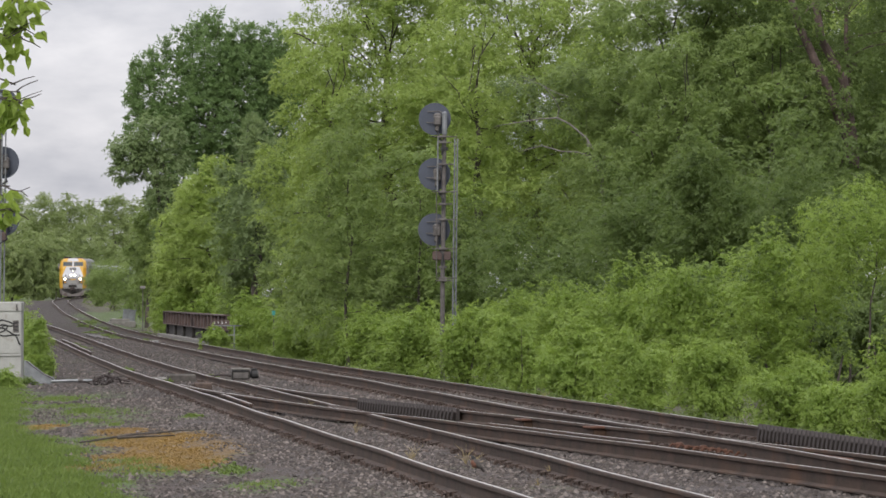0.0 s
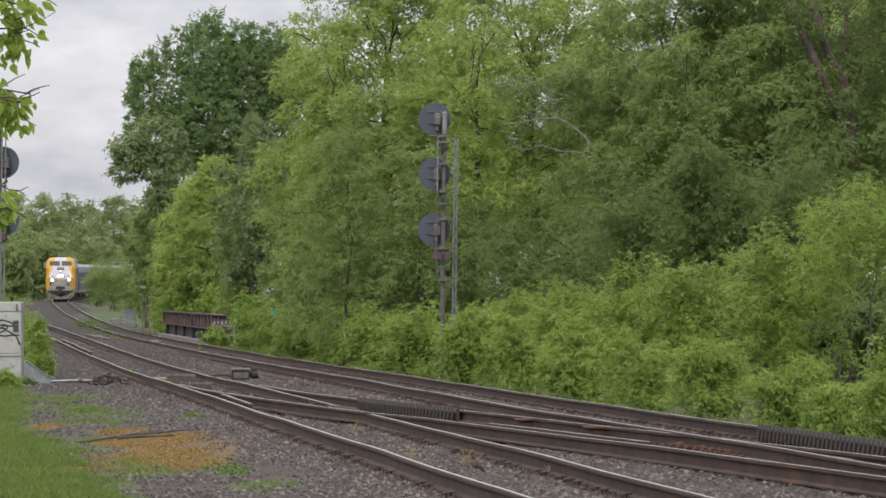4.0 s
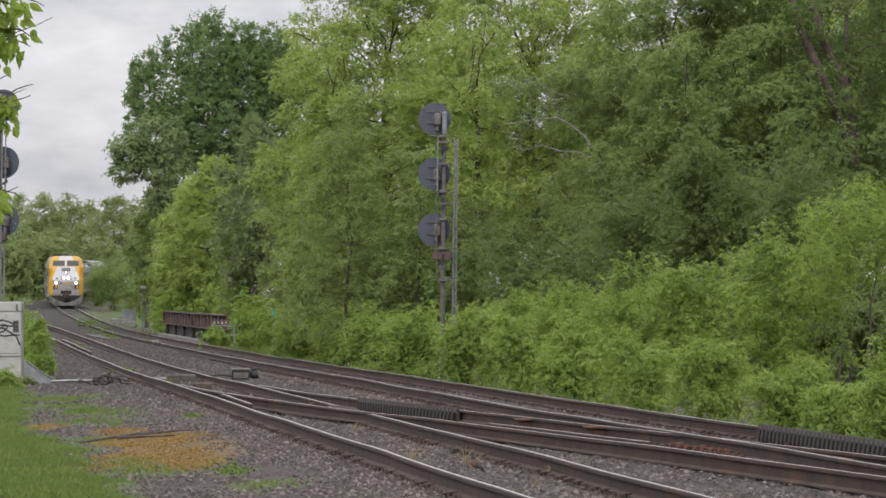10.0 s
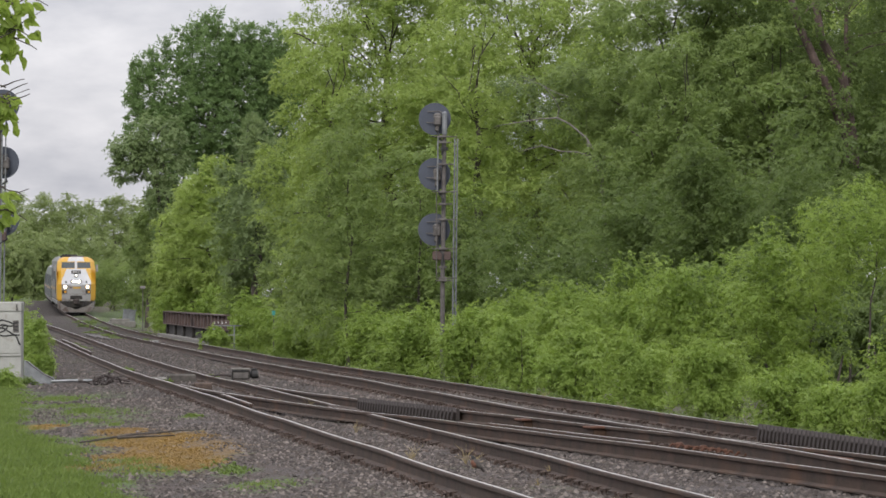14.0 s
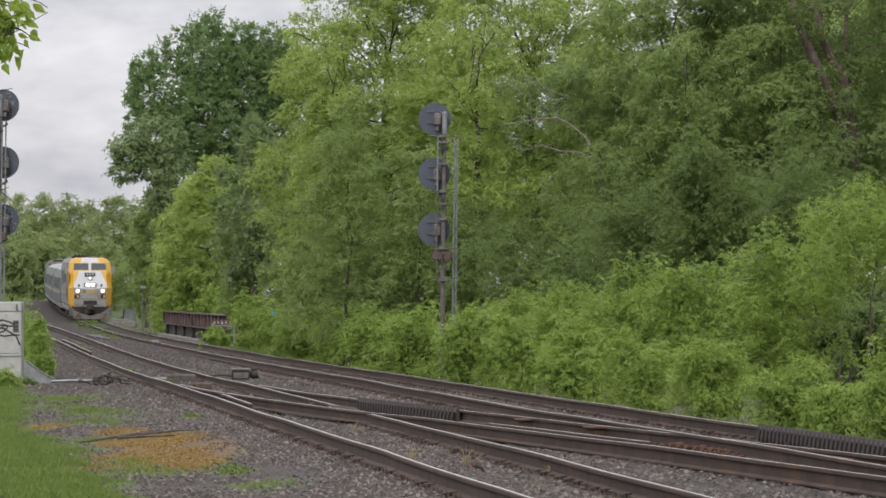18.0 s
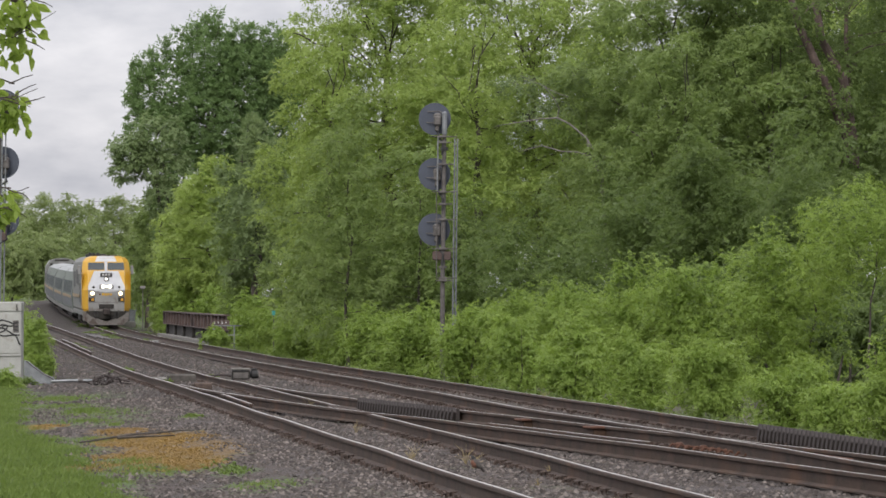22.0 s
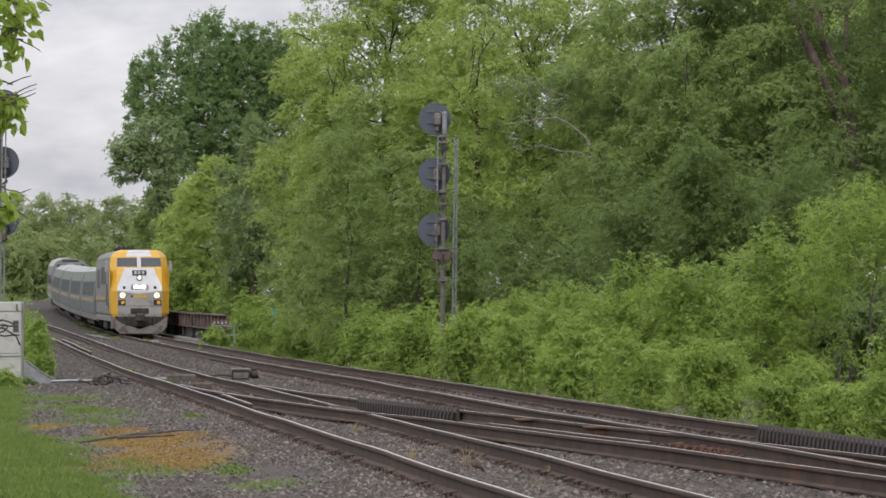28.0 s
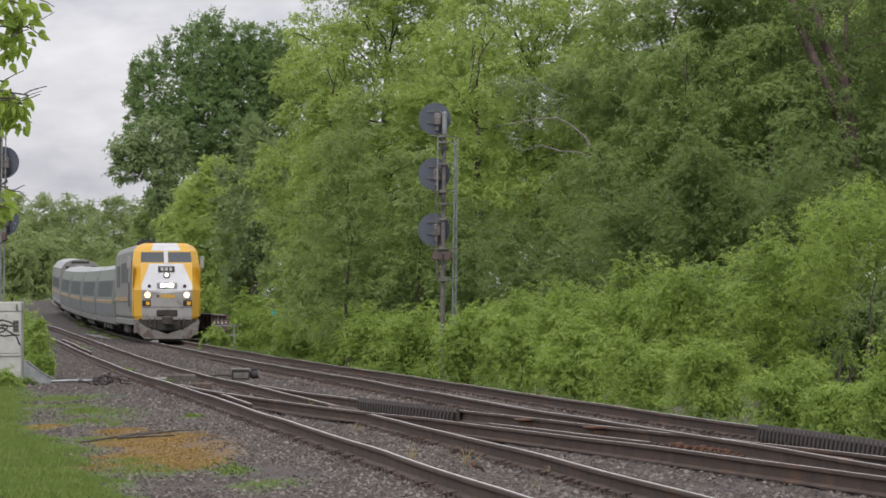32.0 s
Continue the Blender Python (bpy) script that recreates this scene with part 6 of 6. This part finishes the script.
for i, (x, y, H, R) in enumerate(((-24.2, 285, 0.35, 1.1), (-22.6, 265, 0.3, 0.9), (-25.6, 262, 0.3, 1.2), (-19.6, 232, 0.12, 0.5), (-13.85, 160, 0.1, 0.5), (-14.4, 166, 0.12, 0.5), (-15.6, 176, 0.1, 0.4), (-16.3, 208, 0.14, 0.6), (-17.6, 220, 0.16, 0.6), (-19.4, 240, 0.16, 0.7), (-21.0, 256, 0.2, 0.7), (-5.9, 106, 0.08, 0.3), (-14.6, 205, 0.1, 0.4), (-17.0, 238, 0.15, 0.4), (-21.4, 287, 0.3, 0.8), (-22.7, 300, 0.35, 0.9), (-23.9, 315, 0.4, 0.9), (-9.0, 118, 0.15, 0.35), (-3.97, 66.2, 0.05, 0.15))):
    shrub(x, y, H, R, M_GRASS, "low grassy weeds growing beside the rails", 110, 350 + i, per=20, clump_r=0.08, size=0.07, name="weed", group="weeds", n=3)


def bird(x, y):
    """A thrush standing upright between the rails, breast turned aside."""
    ob = thing("bird", "grey-brown bird with a rust-red breast standing on the ballast", "bird", pose(x, y, float(ground_z(x, y)) + 0.015, 0, 0, 12))
    grey = surface("grey_brown_plumage", (0.045, 0.04, 0.036), (0.09, 0.08, 0.072), 0.85, 30, 120, 0.2)
    red = surface("rust_red_plumage", (0.1, 0.044, 0.028), (0.16, 0.07, 0.044), 0.85, 30, 120, 0.2)
    part("body", tube([(0.062, 0, 0.042), (0.045, 0, 0.055), (0.015, 0, 0.085), (-0.012, 0, 0.118), (-0.024, 0, 0.14)], [0.008, 0.026, 0.038, 0.03, 0.018], 12), grey, ob)
    part("breast", tube([(0.012, -0.004, 0.05), (-0.012, -0.004, 0.078), (-0.03, -0.004, 0.108), (-0.032, -0.002, 0.128)], [0.012, 0.031, 0.026, 0.012], 12), red, ob, "rust-red breast")
    head = part("head", tube([(-0.016, 0, 0.13), (-0.024, 0, 0.145), (-0.032, 0, 0.157), (-0.036, 0, 0.17)], [0.014, 0.02, 0.02, 0.008], 10), M_BLACK, ob, "dark head")
    part("beak", tube([(-0.048, 0, 0.157), (-0.07, 0, 0.155)], [0.006, 0.001], 6), M_STRIPE, head)
    part("tail", box((-0.012, -0.014, -0.07), (0.012, 0.014, 0.0), 0.004, pose(0.05, 0, 0.055, 0, -38, 0)), M_GUARD, ob)
    for sy in (-0.014, 0.014):
        part("wing", box((-0.016, sy * 2.2 - 0.005, -0.04), (0.02, sy * 2.2 + 0.005, 0.04), 0.004, pose(0.02, 0, 0.085, 0, -38, 0)), grey, ob)
        part("leg", tube([(0.005, sy, 0.06), (0.0, sy, 0.0), (-0.02, sy, -0.004)], 0.003, 5), M_UNDER, ob)


bird(0.335, 42.9)
straw(1.08, 42.3, 0.1, 8, 340, None, "dry_weed", "rust-brown tuft of dead grass beside the rail")


def overhanging_tree():
    """A tree just outside the view whose leafy twigs hang into it and sway."""
    ob = thing("overhanging_tree", "leafy twigs of a nearby tree, hanging and swaying", "tree", pose(-3.4, 16.2, float(ground_z(-3.4, 16.2))))
    pr = random.Random(9)
    bm = bmesh.new()
    limb(bm, (0, 0, 0), (0.1, 0, 3.4), 0.11, 0.06, pr, 0.03, 8, 5)
    limb(bm, (0.05, 0, 2.2), (1.2, 0.2, 3.7), 0.05, 0.02, pr, 0.05, 6, 4)
    limb(bm, (0.05, 0, 1.6), (1.1, 0.1, 2.75), 0.04, 0.015, pr, 0.05, 6, 4)
    part("trunk", bm, M_BARK, ob)
    out = []
    bm = bmesh.new()
    spine = [bm.verts.new((0, 0.004 * math.sin(3 * a), -a * 0.066)) for a in (0.0, 0.2, 0.45, 0.7, 1.0)]
    for sx in (-1, 1):
        rim = [bm.verts.new((sx * w, -0.006 - 0.3 * w, -a * 0.066)) for a, w in ((0.17, 0.011), (0.42, 0.0165), (0.7, 0.0095))]
        for q in ((spine[0], spine[1], rim[0]), (spine[1], spine[2], rim[1], rim[0]), (spine[2], spine[3], rim[2], rim[1]), (spine[3], spine[4], rim[2])):
            bm.faces.new(q)
    blade = bpy.data.meshes.new("leaf")
    bm.to_mesh(blade)
    bm.free()
    blade.materials.append(M_LEAF_NEAR)
    # three hanging branches: high, middle and low, as (across, height, spread, leaves, branch)
    sprays = ((1.72, 2.72, 0.07, 16, 0), (1.7, 2.57, 0.07, 26, 0), (1.75, 2.55, 0.06, 22, 0), (1.8, 2.58, 0.05, 12, 0), (1.71, 2.48, 0.055, 26, 0), (1.755, 2.46, 0.04, 12, 0), (1.7, 2.41, 0.045, 16, 0), (1.745, 2.42, 0.03, 8, 0),
              (1.7, 2.24, 0.035, 10, 1), (1.715, 2.19, 0.05, 30, 1), (1.755, 2.2, 0.03, 9, 1), (1.71, 2.13, 0.04, 18, 1), (1.75, 2.16, 0.025, 7, 1),
              (1.695, 1.84, 0.035, 11, 2), (1.7, 1.8, 0.035, 14, 2), (1.695, 1.76, 0.035, 12, 2))
    for i, (x, z, rad, n, bough) in enumerate(sprays):
        sp = new("leaf_spray")
        sp.parent = ob
        sp.location = (x, 0.02 * (i % 3), z + 0.25)
        bm = bmesh.new()
        limb(bm, (-0.5, 0.05, 0.06 - 0.1 * (i % 2)), (0.02, 0, 0.02), 0.006, 0.003, pr, 0.08, 5, 4)
        limb(bm, (0.0, 0, 0.02), (0.09, 0.0, 0.06 - 0.08 * (i % 2)), 0.003, 0.0015, pr, 0.1, 4, 3)
        if i in (6, 9):
            limb(bm, (-0.05, 0, -0.03), (0.19, 0, 0.13) if i == 6 else (0.12, 0, 0.05), 0.0028, 0.0012, pr, 0.05, 4, 4)
        part("twig", bm, M_BARK, sp)
        for k in range(n):
            o = new("leaf", blade)
            o.parent = sp
            s = pr.uniform(0.55, 1.05)
            m = pose(pr.gauss(0, rad * 0.8), pr.gauss(0, rad * 0.6), pr.gauss(-0.02, rad * 0.7), pr.uniform(-50, 40), pr.uniform(-65, 65), pr.uniform(-60, 60))
            o.matrix_basis = m @ Matrix.Diagonal((s, s, s, 1))
        out.append((sp, i, bough))
    return out


SPRAYS = overhanging_tree()


# ---- motion ----
# where the locomotive's front stands along the main line, as distances from the camera's plane
FRONT = [(0, 466.6), (3, 434.1), (6, 399.8), (9, 367.3), (12, 338.6), (14.5, 316.4), (19, 279.6), (25.5, 229.6), (28.5, 207.2), (32, 183.9)]
TRACK_Y = np.arange(110.0, 720.0, 0.4)
TRACK_X, TRACK_Z = glide(FAR, 1, TRACK_Y), glide(FAR, 2, TRACK_Y)
TRACK_S = np.concatenate([[0], np.cumsum(np.sqrt(np.diff(TRACK_X) ** 2 + np.diff(TRACK_Y) ** 2))])


def on_track(s):
    return Vector((np.interp(s, TRACK_S, TRACK_X), np.interp(s, TRACK_S, TRACK_Y), np.interp(s, TRACK_S, TRACK_Z)))


def vehicle_pose(s, length):
    """The pose of a vehicle whose front end is s metres along the track, carried on its two bogies."""
    a, b = on_track(s + 3.8), on_track(s + length - 3.8)
    f = (a - b).normalized()
    r = f.cross(Vector((0, 0, 1))).normalized()
    u = r.cross(f)
    o = a + f * 3.8
    return Matrix(((r.x, f.x, u.x, o.x), (r.y, f.y, u.y, o.y), (r.z, f.z, u.z, o.z), (0, 0, 0, 1)))


def motions():
    times = [0.0, 1.0, 2.0, 3.0, 4.0, 5.0, 6.0, 7.5, 9.0, 10.5, 12.0, 13.5, 15.0, 16.5, 18.0, 19.5, 21.0, 22.5, 24.0, 25.5, 27.0, 28.5, 30.0, 31.0, 32.0]
    lag = 0.0
    for ob, length in ((loco, LOCO_L), (coach_1, COACH_L), (coach_2, COACH_L), (coach_4, COACH_L), (coach_5, COACH_L), (coach_3, COACH_L)):
        rows = []
        for t in times:
            s = float(np.interp(float(glide(FRONT, 1, t)), TRACK_Y, TRACK_S)) + lag
            rows.append((t, vehicle_pose(s, length)))
        walk(ob, rows)
        lag += length + 0.75
    # gusts carry each hanging branch aside: (seconds, high, middle, low) in metres
    gusts = [(0, 0, 0, 0), (6, 0, 0, 0), (10, -0.03, -0.045, -0.03), (14, -0.02, -0.04, -0.01), (16, -0.02, -0.1, -0.04), (18, -0.03, -0.14, -0.07), (20, 0, -0.03, 0), (22, 0.01, 0, 0), (28, -0.01, -0.01, -0.01), (32, 0, 0, 0)]
    for sp, i, bough in SPRAYS:
        p = sp.location.copy()
        rows = []
        for k in range(33):
            a = 0.012 * math.sin(0.9 * k + i) + 0.008 * math.sin(2.3 * k + 1.7 * i)
            rows.append((float(k), pose(p.x + a + float(glide(gusts, 1 + bough, k)), p.y, p.z + 0.6 * a * math.cos(k + i), 0, 260 * a, 150 * a)))
        walk(sp, rows)
    for fo, H, seed in SWAYING:
        rows = []
        for k in range(33):
            a = (0.1 * math.sin(0.8 * k + seed) + 0.07 * math.sin(2.1 * k + 0.7 * seed)) * 2.0 / max(H, 1.6)
            rows.append((float(k), pose(0, 0, 0, 0.5 * a, a, 0)))
        walk(fo, rows)


motions()
